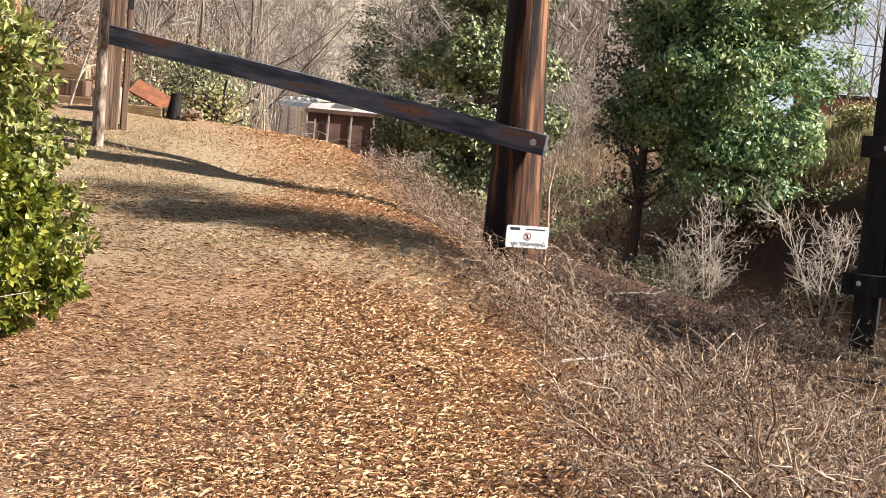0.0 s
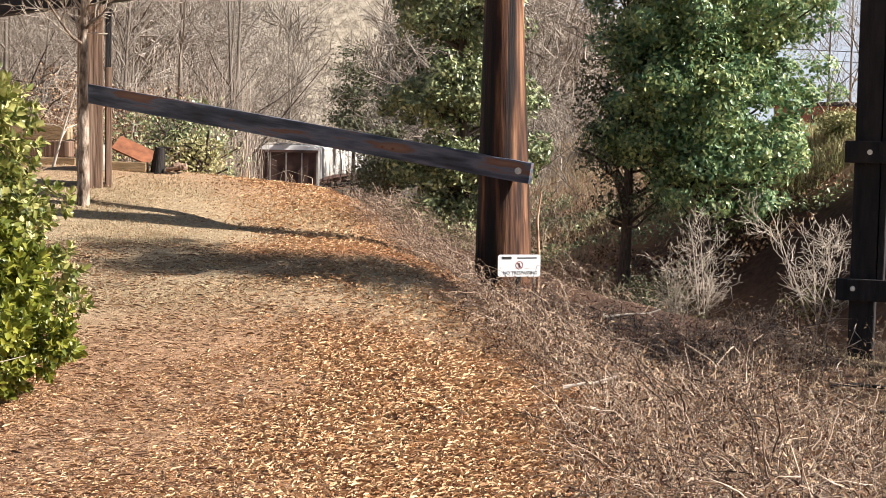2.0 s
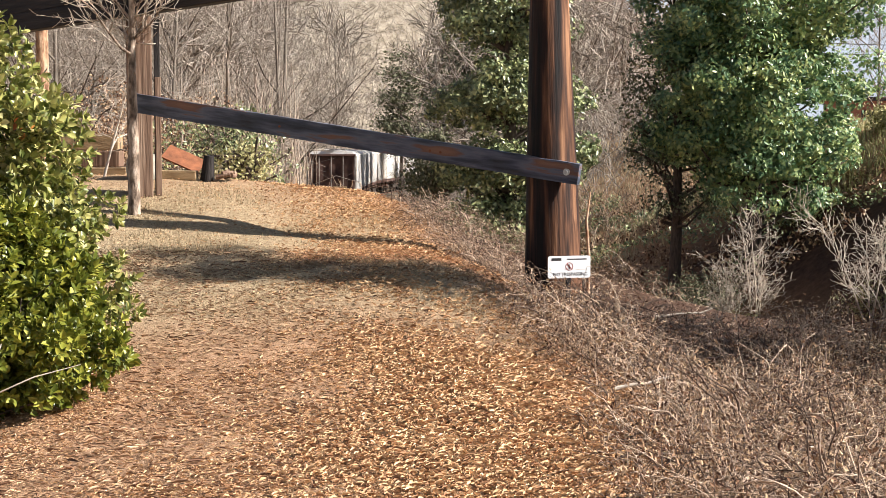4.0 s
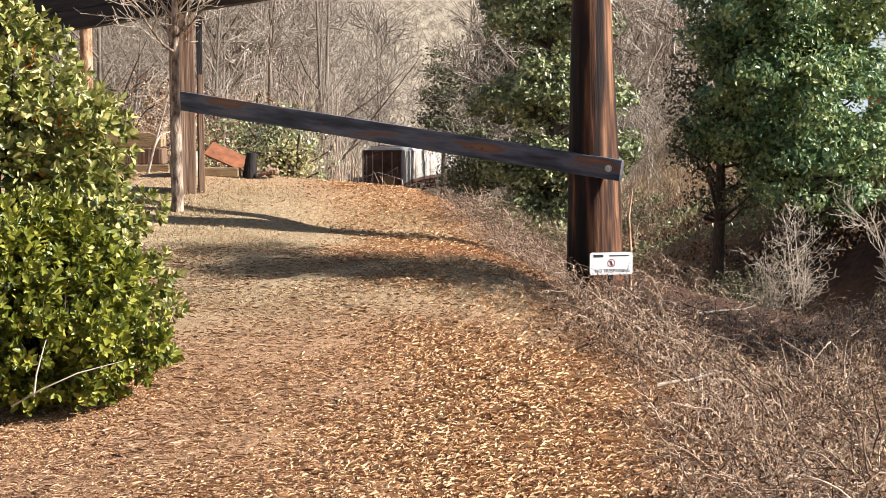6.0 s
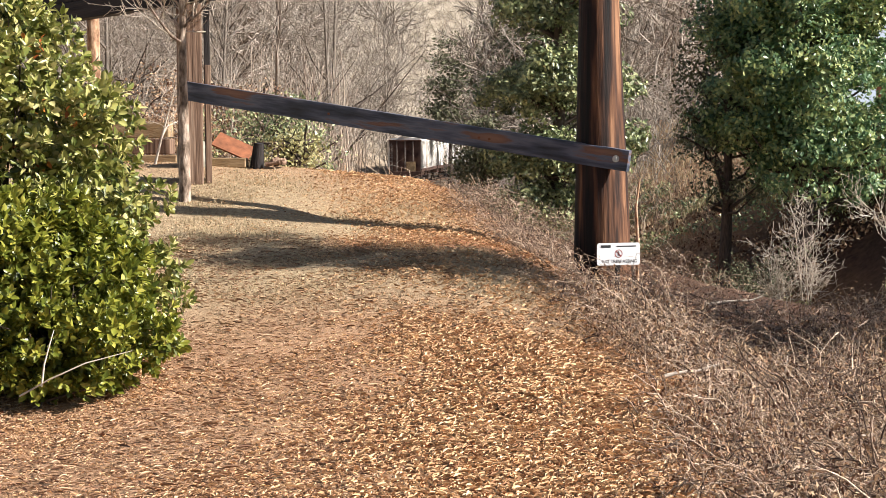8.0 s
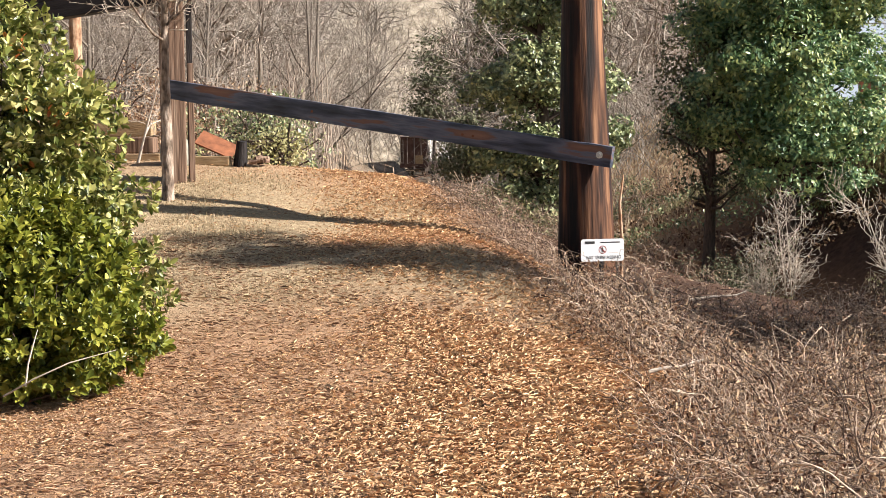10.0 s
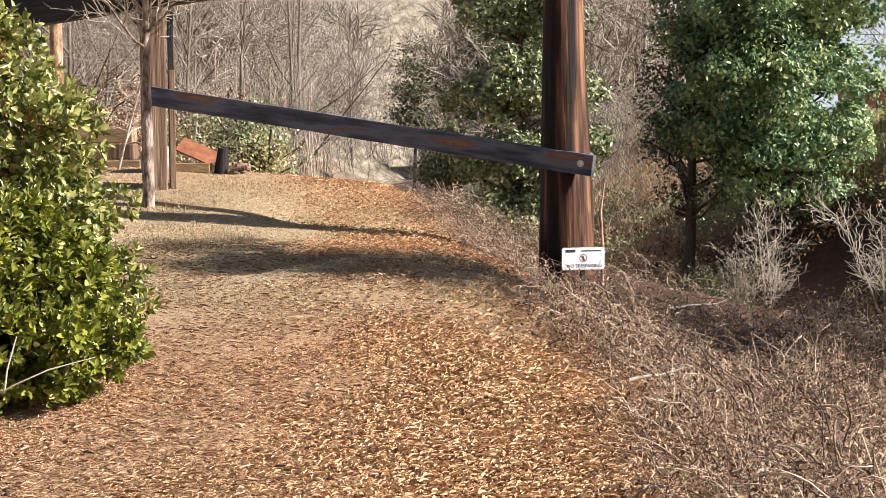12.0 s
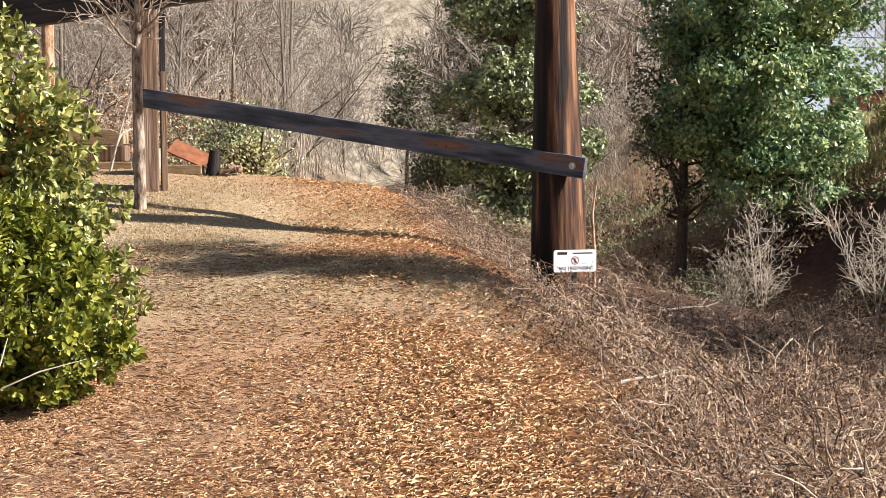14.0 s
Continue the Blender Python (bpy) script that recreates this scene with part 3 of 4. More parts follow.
    q = np.array([0.22, 0, 0]) + np.array([[[-0.18, -0.62, 0.10], [0.0, -0.66, 0.2], [0.18, -0.62, 0.28], [0.4, -0.5, 0.33]], [[-0.05, -0.65, 0.16], [-0.03, -0.66, 0.28], [0.0, -0.66, 0.38], [0.02, -0.64, 0.46]]])
    put("bare_twig", mesh_of("bare_twig", [tubes(q, np.array([[0.006, 0.005, 0.004, 0.002]] * 2), 6)], M["pale_twig"]), low, "pale bare twig")


front_bush()


# ---- ground cover ----
def litter():
    """Fallen leaves, thick towards the brambles, thin on the trodden side."""
    g = np.random.default_rng(21)
    n = 520000
    y = 5.2 + (18.5 - 5.2) * g.random(n) ** 1.35
    x = edge_x(y) + 0.5 - 4.9 * g.random(n)
    side = x - edge_x(y)
    share = np.interp(side, (-5, -2.6, -1.6, -0.9, 0.2, 0.5), (0.09, 0.09, 0.3, 0.95, 1.0, 0.6)) * (1 + 1.0 * ease(11, 13, y) * ease(1.5, 2.6, -side)) * (1 - 0.88 * ease(8.9, 10.6, y + 0.5 * np.sin(x * 2)) * (1 - 0.16 * ease(12.8, 14.0, y) * ease(-1.6, -0.8, side)))
    share = share + 0.6 * ease(1.75, 2.5, -x) * ease(6.9, 7.6, y) * (1 - ease(8.6, 9.4, y))
    clump = 0.75 + 0.35 * np.sin(x * 2.3 + np.sin(y * 1.7)) * np.sin(y * 2.9 + 1)
    ok = g.random(n) < share * clump
    x, y = x[ok], y[ok]
    n = len(x)
    a = g.uniform(0, 2 * np.pi, n)
    thick = np.interp(x - edge_x(y), (-2, -0.8, 0.3), (0.006, 0.028, 0.035))
    p = np.stack([x, y, land(x, y) + 0.012 + g.random(n) * thick], -1)
    way = np.stack([np.cos(a), np.sin(a), g.normal(size=n) * 0.35], -1)
    up = np.stack([g.normal(size=n) * 0.42 + 0.15, g.normal(size=n) * 0.42 - 0.1, np.ones(n)], -1)
    size = g.uniform(0.018, 0.056, n) * np.interp(x - edge_x(y), (-2.6, -0.8), (0.55, 1.0))
    me = mesh_of("leaf_litter", [leaves(p, way, size, g.uniform(0.15, 0.38, (n, 1)), 0.3, up, 0.12)], M["litter"])
    tagged(put("leaf_litter", me), "thick carpet of dry orange-brown fallen leaves", "leaves", kind="stuff")


litter()


def straw():
    """Fine needles and stalk bits trodden flat on the path."""
    g = np.random.default_rng(23)
    n = 45000
    y = 5.2 + 8.5 * g.random(n) ** 1.2
    x = edge_x(y) - 0.6 - 4.4 * g.random(n)
    a = g.normal(size=n) * 0.9
    p = np.stack([x, y, land(x, y) + 0.006 + 0.012 * g.random(n)], -1)
    way = np.stack([np.cos(a), np.sin(a), g.normal(size=n) * 0.12], -1)
    me = mesh_of("trodden_straw", [leaves(p, way, g.uniform(0.015, 0.055, n) * (1 + (g.random(n) < 0.04)), 0.13, 0.2, None, 0.03)], M["straw"])
    tagged(put("trodden_straw", me), "fine dry straw and needles trodden into the path", "straw", kind="stuff")


straw()


def blades(name, x, y, h, mat, g, lean=0.7, width=0.004, sunk=0.0):
    n = len(x)
    base = np.stack([x, y, land(x, y) - 0.005 - sunk], -1)
    a = g.uniform(0, 2 * np.pi, n)
    tilt = np.abs(g.normal(size=n)) * lean
    t = np.stack([np.cos(a) * tilt, np.sin(a) * tilt, np.ones(n)], -1)
    h = h[:, None]
    s = np.stack([-np.sin(a), np.cos(a), np.zeros(n)], -1) * width
    mid = base + unit(t) * h * 0.55
    tip = base + unit(t * np.array([1.6, 1.6, 0.75])) * h
    v = np.stack([base - s, base + s, mid + s * 0.7, mid - s * 0.7, tip + s * 0.15, tip - s * 0.15], 1).reshape(-1, 3)
    b = np.arange(n)[:, None] * 6
    f = np.concatenate([b + np.array([0, 1, 2, 3]), b + np.array([3, 2, 4, 5])])
    return mesh_of(name, [(v, f)], mat)


def grass():
    g = np.random.default_rng(31)
    n = 160000
    y = g.uniform(9.2, 18.0, n)
    x = edge_x(y) + 0.2 - 6.5 * g.random(n)
    ok = g.random(n) < straw_share(x, y) * (0.55 + 0.45 * np.sin(x * 3 + np.sin(2 * y)) * np.sin(y * 2.2)) * (1 - 0.5 * clay_share(x, y))
    x, y = x[ok], y[ok]
    me = blades("dry_grass", x, y, g.uniform(0.015, 0.05, len(x)), M["grass"], g, 2.2)
    tagged(put("dry_grass", me), "short dormant tan grass on the slope", "grass", kind="stuff")


grass()


def arcs(x, y, reach, height, g, k=7, z=None, curl=0.04):
    """Arching canes that rise from the ground and bend over."""
    n = len(x)
    a = g.uniform(0, 2 * np.pi, n)
    t = np.linspace(0, 1, k)[None]
    px = x[:, None] + np.cos(a)[:, None] * reach[:, None] * t
    py = y[:, None] + np.sin(a)[:, None] * reach[:, None] * t
    lift = height[:, None] * (np.sin(np.pi * t * g.uniform(0.45, 0.95, (n, 1))))
    base = (land(x, y) if z is None else z)[:, None]
    pz = base + lift
    p = np.stack([px, py, pz], -1) + g.normal(size=(n, k, 3)) * curl
    return p


def brambles():
    g = np.random.default_rng(41)

    def spread(n, y0, y1, w0, w1, power=1.0):
        y = y0 + (y1 - y0) * g.random(n) ** power
        x = edge_x(y) + w0 + (w1 - w0) * g.random(n)
        return x, y
    def mound(x, y):
        """Height of the tangle over the ground: swells and hollows, low round the sign, thin on the far side."""
        side = x - edge_x(y)
        h = 0.5 + 0.38 * np.sin(x * 2.6 + 1.3 * np.sin(y * 1.1) + 0.6) * np.sin(y * 1.9 + 0.9 * np.sin(x * 1.7)) + 0.22 * np.sin(x * 5.3 + y * 2.1) * np.sin(y * 4.7 - x)
        h = np.clip(h, 0.08, 1.1) ** 1.3 * 0.52 * np.interp(y, (7, 9, 10.5, 12.5, 15), (1.05, 1.0, 0.95, 0.55, 0.6))
        h = h * np.interp(side, (-0.15, 0.12, 0.5, 5), (0.18, 0.75, 1.0, 1.0))
        h = h * (1 - 0.7 * np.exp(-((x - 0.85) / 0.6) ** 2 - ((y - 13.4) / 1.0) ** 2))
        h = h + 0.16 * np.exp(-((side - 0.55) / 0.4) ** 2) * (1 - ease(7.4, 8.6, y)) + 0.22 * np.exp(-((x - 2.3) / 0.6) ** 2 - ((y - 10.9) / 0.7) ** 2)
        return h * (1 - 0.8 * ease(1.6, 2.4, x) * ease(11.8, 12.5, y))
    x, y = spread(30000, 5.0, 17.0, -0.1, 4.2, 1.1)
    h = mound(x, y)
    keep = g.random(len(x)) < np.clip((h * 4.2) ** 1.7, 0.05, 1)
    keep &= ~((x > 2.9) & (y < 11.9) & (y > 9.7) & (g.random(len(x)) < 0.93))
    keep &= ~((x > 1.15) & (y > 12.7 + 0.4 * np.sin(x * 3)) & (g.random(len(x)) < 0.7))
    x, y, h = x[keep], y[keep], h[keep]
    n, k = len(x), 7
    # canes wander through the tangle, climb to its top and bow over
    a = g.uniform(0, 2 * np.pi, n)[:, None] + np.cumsum(g.normal(size=(n, k)) * 0.5, 1)
    pitch = g.normal(size=(n, 1)) * 0.55 + np.cumsum(g.normal(size=(n, k)) * 0.34, 1) - np.linspace(-0.25, 0.35, k)[None]
    step = g.uniform(0.10, 0.55, n)[:, None] / k
    p = np.stack([x[:, None] + np.cumsum(np.cos(a) * np.cos(pitch) * step, 1), y[:, None] + np.cumsum(np.sin(a) * np.cos(pitch) * step, 1),
                  (h * g.random(n) ** 0.8)[:, None] + np.cumsum(np.sin(pitch) * step, 1)], -1)
    top = h[:, None] * 1.25 + 0.03
    p[:, :, 2] = land(p[:, :, 0], p[:, :, 1]) + np.clip(p[:, :, 2], 0.004, None) - np.clip(p[:, :, 2] - top, 0, None) * 0.75
    r = np.linspace(1, 0.4, k)[None] * g.uniform(0.0016, 0.0042, (n, 1)) * (1 + 0.7 * (g.random((n, 1)) < 0.1))
    # short side twigs
    m = 7000
    i, j = g.integers(n, size=m), g.integers(2, k - 1, size=m)
    tw = p[i, j][:, None] + unit(g.normal(size=(m, 1, 3)) + np.array([0, 0, 0.4])) * (g.uniform(0.04, 0.15, (m, 1, 1)) * np.linspace(0, 1, 4)[None, :, None])
    tw[:, 1:] += g.normal(size=(m, 3, 3)) * 0.012
    me = mesh_of("bramble_thicket", [tubes(p, r, 3), tubes(tw, np.linspace(1, 0.5, 4)[None] * g.uniform(0.0012, 0.0024, (m, 1)), 3)], M["cane"])
    tagged(put("bramble_thicket", me), "tangled bare brown bramble thicket on the bank", "brambles", kind="stuff")
    # withered leaves hang on the canes
    i, j = g.integers(len(p), size=66000), g.integers(0, 7, size=66000)
    q = p[i, j] + g.normal(size=(66000, 3)) * 0.05
    q[:, 2] = np.maximum(q[:, 2], land(q[:, 0], q[:, 1]) + 0.01)
    q = q[~((np.abs(q[:, 0] - 0.88) < 0.3) & (q[:, 1] > 11.8) & (q[:, 1] < 14.3) & (q[:, 2] > 0.3))]
    me = mesh_of("withered_leaves", [leaves(q, g.normal(size=q.shape) + np.array([0, 0, -0.3]), g.uniform(0.014, 0.038, len(q)) * np.interp(q[:, 1], (11, 13), (1, 0.7)), 0.42, 0.35)], M["bramble_leaf"])
    tagged(put("withered_leaves", me), "curled brown leaves caught in the brambles", "leaves", kind="stuff")
    # upright pale dead stalks
    x, y = spread(60, 8.5, 12.5, 0.3, 3.9)
    p = arcs(x, y, g.uniform(0.05, 0.35, len(x)), g.uniform(0.18, 0.36, len(x)), g)
    me = mesh_of("dead_stalks", [tubes(p, np.linspace(1, 0.5, 7)[None] * g.uniform(0.002, 0.0045, (len(x), 1)), 4)], M["pale_twig"])
    tagged(put("dead_stalks", me), "pale upright dead stalks in the thicket", "stalks", kind="stuff")


brambles()


def fallen_sticks():
    g = np.random.default_rng(47)
    for x, y, ln, turn, lift in ((1.02, 9.1, 0.34, 12, 0.16), (1.42, 9.1, 0.42, -24, 0.17), (2.0, 8.9, 0.5, 20, 0.15), (1.75, 12.6, 0.5, 5, 0.12)):
        t = np.linspace(0, 1, 6)
        p = np.stack([(t - 0.5) * ln, g.normal(size=6) * 0.008, g.normal(size=6) * 0.01 + 0.05 * t], -1)[None]
        ob = put("fallen_stick", mesh_of("fallen_stick", [tubes(p, np.linspace(0.013, 0.006, 6)[None], 7)], M["pale_twig"], True), m=pose(x, y, float(land(x, y)) + lift, 0, 0, turn))
        tagged(ob, "pale bare fallen stick caught on the brambles", "stick", "fallen sticks")


fallen_sticks()


def post_straw():
    """Pale flattened grass at the black post's foot."""
    g = np.random.default_rng(43)
    n = 9000
    x, y = g.uniform(2.3, 5.2, n), g.uniform(9.4, 12.4, n)
    me = blades("flattened_grass", x, y, g.uniform(0.04, 0.11, n), M["grass"], g, 3.0, 0.004)
    for sx, sy, ln, turn in ((3.6, 10.9, 1.3, 4), (3.75, 10.2, 1.2, -14), (3.7, 9.8, 1.0, -30)):
        t = np.linspace(0, 1, 7)
        p = np.stack([(t - 0.5) * ln, g.normal(size=7) * 0.02, g.normal(size=7) * 0.008], -1)[None]
        ob = put("dark_branch", mesh_of("dark_branch", [tubes(p, np.linspace(0.016, 0.008, 7)[None], 8)], M["black_post"], True), m=pose(sx, sy, float(land(sx, sy)) + 0.03, 0, 0, turn))
        tagged(ob, "dark rotten branch lying on flattened grass", "branch", "dark branches")
    tagged(put("flattened_grass", me), "pale flattened grass at the foot of the black post", "grass", kind="stuff")


post_straw()


# ---- trees ----
def grow(g, height, spread, r0, levels, fork=(3, 4, 5), lean=0.05, trunk_clear=0.3, droop=0.0, gnarl=0.06, k=6):
    """Polylines of a bare tree: trunk, limbs, branches, twigs, level by level."""
    t = np.linspace(0, 1, k)
    trunk = np.stack([g.normal() * lean * height * t, g.normal() * lean * height * t, height * t], -1) + np.cumsum(g.normal(size=(k, 3)) * gnarl * 0.12 * height / k, 0)
    trunk[0] = 0
    out = [(trunk[None], (r0 * (1 - 0.85 * t) ** 0.9)[None] + 0.003)]
    length = height * spread
    for lv in range(levels):
        pp, rr = out[-1]
        n = fork[lv]
        m = len(pp)
        par = np.repeat(np.arange(m), n)
        at = g.uniform(trunk_clear if lv == 0 else 0.15, 0.98, m * n)
        seg = np.minimum((at * (k - 1)).astype(int), k - 2)
        fr = (at * (k - 1) - seg)[:, None]
        start = pp[par, seg] * (1 - fr) + pp[par, seg + 1] * fr
        pr = rr[par, seg] * (1 - fr[:, 0]) + rr[par, seg + 1] * fr[:, 0]
        pdir = unit(pp[par, seg + 1] - pp[par, seg])
        side = g.normal(size=(m * n, 3))
        side -= (side * pdir).sum(1, keepdims=True) * pdir
        way = unit(pdir * g.uniform(0.35, 0.9, (m * n, 1)) + unit(side) * 0.8 + np.array([0, 0, 0.18 - droop]))
        ln = length * g.uniform(0.55, 1.1, (m * n, 1, 1)) * (1.15 - 0.6 * at[:, None, None] if lv == 0 else 1)
        p = start[:, None] + way[:, None] * ln * t[None, :, None]
        p = p + np.cumsum(g.normal(size=(m * n, k, 3)) * gnarl * ln / k * 1.5, 1) * (t > 0)[None, :, None]
        p[:, :, 2] += (0.10 - droop) * ln[:, :, 0] * t[None] ** 2
        out.append((p, np.maximum(pr[:, None] * 0.62 * (1 - 0.75 * t)[None], 0.0028)))
        length *= 0.52
    return out


def bare_tree(name, levels_data, bark, twig, thin=0.004):
    """Trunk and limbs as one part, the twigs as another."""
    big = [tubes(np.asarray(p), np.asarray(r), 7 if i == 0 else 5) for i, (p, r) in enumerate(levels_data[:2])]
    fine = [tubes(p, np.maximum(r, thin), 3) for p, r in levels_data[2:]]
    return mesh_of(name + "_wood", big, bark, True), mesh_of(name + "_twigs", fine, twig)


def young_tree():
    g = np.random.default_rng(52)
    x, y = -3.43, 15.45
    th = holder("young_tree", pose(x, y, float(land(x, y)) - 0.05), "slim leafless young tree with grey bark", "tree")
    data = grow(g, 3.3, 0.36, 0.064, 4, (17, 5, 4, 3), 0.004, 0.34, -0.02, 0.10)
    data[1:] = [(p, r * (0.62 if i == 0 else 0.8)) for i, (p, r) in enumerate(data[1:])]
    w, tw = bare_tree("young_tree", data, M["bark"], M["pale_twig"], 0.0035)
    put("trunk", w, th)
    put("twig_crown", tw, th, "fine pale leafless twigs")
    # bare sapling with a low fork beside it
    x, y = -4.22, 17.4
    th = holder("bare_sapling", pose(x, y, float(land(x, y)) - 0.05, 0, 14, 0), "small pale leafless sapling leaning over the grass", "tree")
    data = grow(g, 1.0, 0.6, 0.016, 3, (6, 3, 3), 0.06, 0.15, 0, 0.3)
    w, tw = bare_tree("bare_sapling", data, M["pale_twig"], M["pale_twig"], 0.004)
    put("trunk", w, th)
    put("twig_crown", tw, th)


young_tree()


def leafy_tree(name, label, base, height, trunk_r, lobes, n, size, mat, g, leaf_label, limbs=60, clump=14, inner=0.5, crown_base=0.2, category="tree", tuft=0.0):
    """Trunk, limbs to the crown's lobes, and clumps of leaves with gaps between."""
    z0 = float(land(*base)) - 0.15
    th = holder(name, pose(base[0], base[1], z0), label, category)
    lo = np.array(lobes, float)
    k = 7
    t = np.linspace(0, 1, k)
    trunk = np.stack([0.10 * np.sin(t * 4), 0.08 * np.cos(t * 3) - 0.08, height * 0.92 * t], -1)
    put("trunk", mesh_of("trunk", [tubes(trunk[None], (trunk_r * (1.1 - 0.95 * t))[None], 10)], M["dark_bark"], True), th)
    cen, out = shell_points(n // clump, lobes, g, inner)
    ok = cen[:, 2] > crown_base
    cen, out = cen[ok], out[ok]
    tips = cen[g.choice(len(cen), min(limbs, len(cen)), replace=False)]
    roots = np.stack([np.zeros(len(tips)), np.zeros(len(tips)), np.clip(tips[:, 2] - np.hypot(tips[:, 0], tips[:, 1]) * 0.6, height * 0.08, height * 0.85)], -1)
    put("branchwork", mesh_of("branchwork", [tubes(*stems_to(tips, roots, g, trunk_r * 0.28, 0.012, 5, 0.12), 4)], M["dark_bark"]), th)
    if tuft:
        # tufts: leaves over small domes that catch the light on one side, and loose leaves in the hollow crown
        dome = unit(g.normal(size=(len(cen), clump, 3)))
        rad = tuft * g.uniform(0.55, 1.3, (len(cen), 1, 1))
        q = (cen[:, None] + dome * np.array([1, 1, 0.62]) * rad * g.uniform(0.7, 1.08, (len(cen), clump, 1))).reshape(-1, 3)
        up = (dome + out[:, None] * 0.55 + np.array([0, 0, 0.35])).reshape(-1, 3) + g.normal(size=q.shape) * 0.35
        fill, fd = shell_points(n // 4, lobes, g, 0.15)
        q, up = np.concatenate([q, fill]), np.concatenate([up, fd + g.normal(size=fd.shape)])
        way = np.cross(up, g.normal(size=q.shape)) + 0.25 * up
    else:
        wide = size * 1.9
        off = g.normal(size=(len(cen) * clump, 3)) * np.array([1, 1, 0.62]) * wide * np.repeat(g.uniform(0.6, 1.25, len(cen)), clump)[:, None]
        q = np.repeat(cen, clump, 0) + off
        up = np.repeat(out, clump, 0) * 0.6 + unit(off) * 0.9 + g.normal(size=q.shape) * 0.4 + np.array([0, 0, 0.4])
        way = g.normal(size=q.shape) + np.repeat(out, clump, 0) * 0.3
    put("foliage", mesh_of("leaves", [leaves(q, way, g.uniform(0.7, 1.3, len(q)) * size, 0.5, 0.2, up)], mat), th, leaf_label)
    return th


def crown_lobes(g, rows, wob=0.18):
    """Lobes scattered round a profile of (height, radius)."""
    lobes = []
    for z, r in rows:
        cnt = max(4, int(r * 5.5))
        for i in range(cnt):
            a = 2 * math.pi * (i + g.random()) / cnt
            d = r * g.uniform(0.35, 0.88)
            s = r ** 0.5 * g.uniform(0.42, 0.7)
            lobes.append((d * math.cos(a), d * math.sin(a), z + g.normal() * wob * r, s, s, s * g.uniform(0.6, 0.85)))
    return lobes


def evergreens():
    g = np.random.default_rng(61)
    # the big bright one on the far bank
    leafy_tree("evergreen_tree", "large bright green broad-leaved evergreen tree on the bank", (6.85, 37.5), 12, 0.22,
               crown_lobes(g, [(2.3, 1.4), (3.2, 2.2), (4.3, 2.7), (5.4, 2.8), (6.6, 2.8), (7.8, 2.5), (9.0, 2.1), (10.2, 1.5), (11.4, 0.8)]),
               76000, 0.128, M["green_leaf"], g, "bright green leaves", 90, 120, 0.8, tuft=0.36)
    leafy_tree("cedar_tree", "dark thin cedar with a bare lower trunk", (5.0, 38.0), 9, 0.16,
               crown_lobes(g, [(3.2, 1.0), (4.2, 1.4), (5.2, 1.4), (6.2, 1.3), (7.2, 1.1), (8.4, 0.7)]), 5200, 0.10, M["cedar"], g, "dull dark green sprays", 60, 26, 0.5, tuft=0.24)
    leafy_tree("holly_tree", "tall dark holly tree with small glossy leaves", (0.7, 31.0), 11, 0.18,
               crown_lobes(g, [(2.3, 0.85), (3.4, 1.25), (4.6, 1.45), (6.0, 1.5), (7.4, 1.4), (9.0, 1.0)]),
               42000, 0.10, M["holly_leaf"], g, "small glossy dark green leaves", 90, 70, 0.75, tuft=0.25)
    leafy_tree("grey_cedar", "soft grey-green cedar behind the holly", (-0.85, 33.0), 5.5, 0.09,
               crown_lobes(g, [(2.2, 0.8), (3.2, 0.9), (4.2, 0.6), (5.0, 0.3)]), 9000, 0.085, M["cedar"], g, "grey-green sprays", 40, 12, 0.35)


evergreens()


def far_pines():
    g = np.random.default_rng(64)
    for x, y, h in ((-4.6, 118, 13), (-7.5, 135, 15), (-2.0, 128, 14), (-12.5, 150, 15), (-28, 120, 11)):
        leafy_tree("far_pine", "grey-green pine standing among distant bare woods", (x + 5.5, y), h, 0.2,
                   crown_lobes(g, [(h * 0.35, 1.6), (h * 0.5, 2.2), (h * 0.65, 2.0), (h * 0.8, 1.5), (h * 0.93, 0.8)]), 5000, 0.34, M["cedar"], g, "grey-green needles", 40, 10, 0.3)


far_pines()


def shade_pines():
    g = np.random.default_rng(66)
    # stands out of view; crown leans so its shadow crosses the slope
    leafy_tree("pine_tree", "unseen pine added to cast the shadow band on the slope", (6.15, 11.25), 8.2, 0.14,
               [(g.normal() * 0.35, g.normal() * 0.2 + (z - 6.2) * 0.38, z, 0.6, 0.5, 0.45) for z in np.arange(4.2, 8.4, 0.25)], 7500, 0.10, M["holly_leaf"], g, "dark needles", 40, 12, 0.1)


    # second pine out of view, added only to shade the brambles near the sign
    leafy_tree("pine_tree", "unseen pine added to shade the thicket round the sign", (7.6, 12.5), 5.4, 0.09,
               [(g.normal() * 0.3, g.normal() * 0.3, z, 0.55, 0.55, 0.4) for z in np.arange(2.9, 5.4, 0.22)], 3400, 0.10, M["holly_leaf"], g, "dark needles", 30, 12, 0.1)


shade_pines()


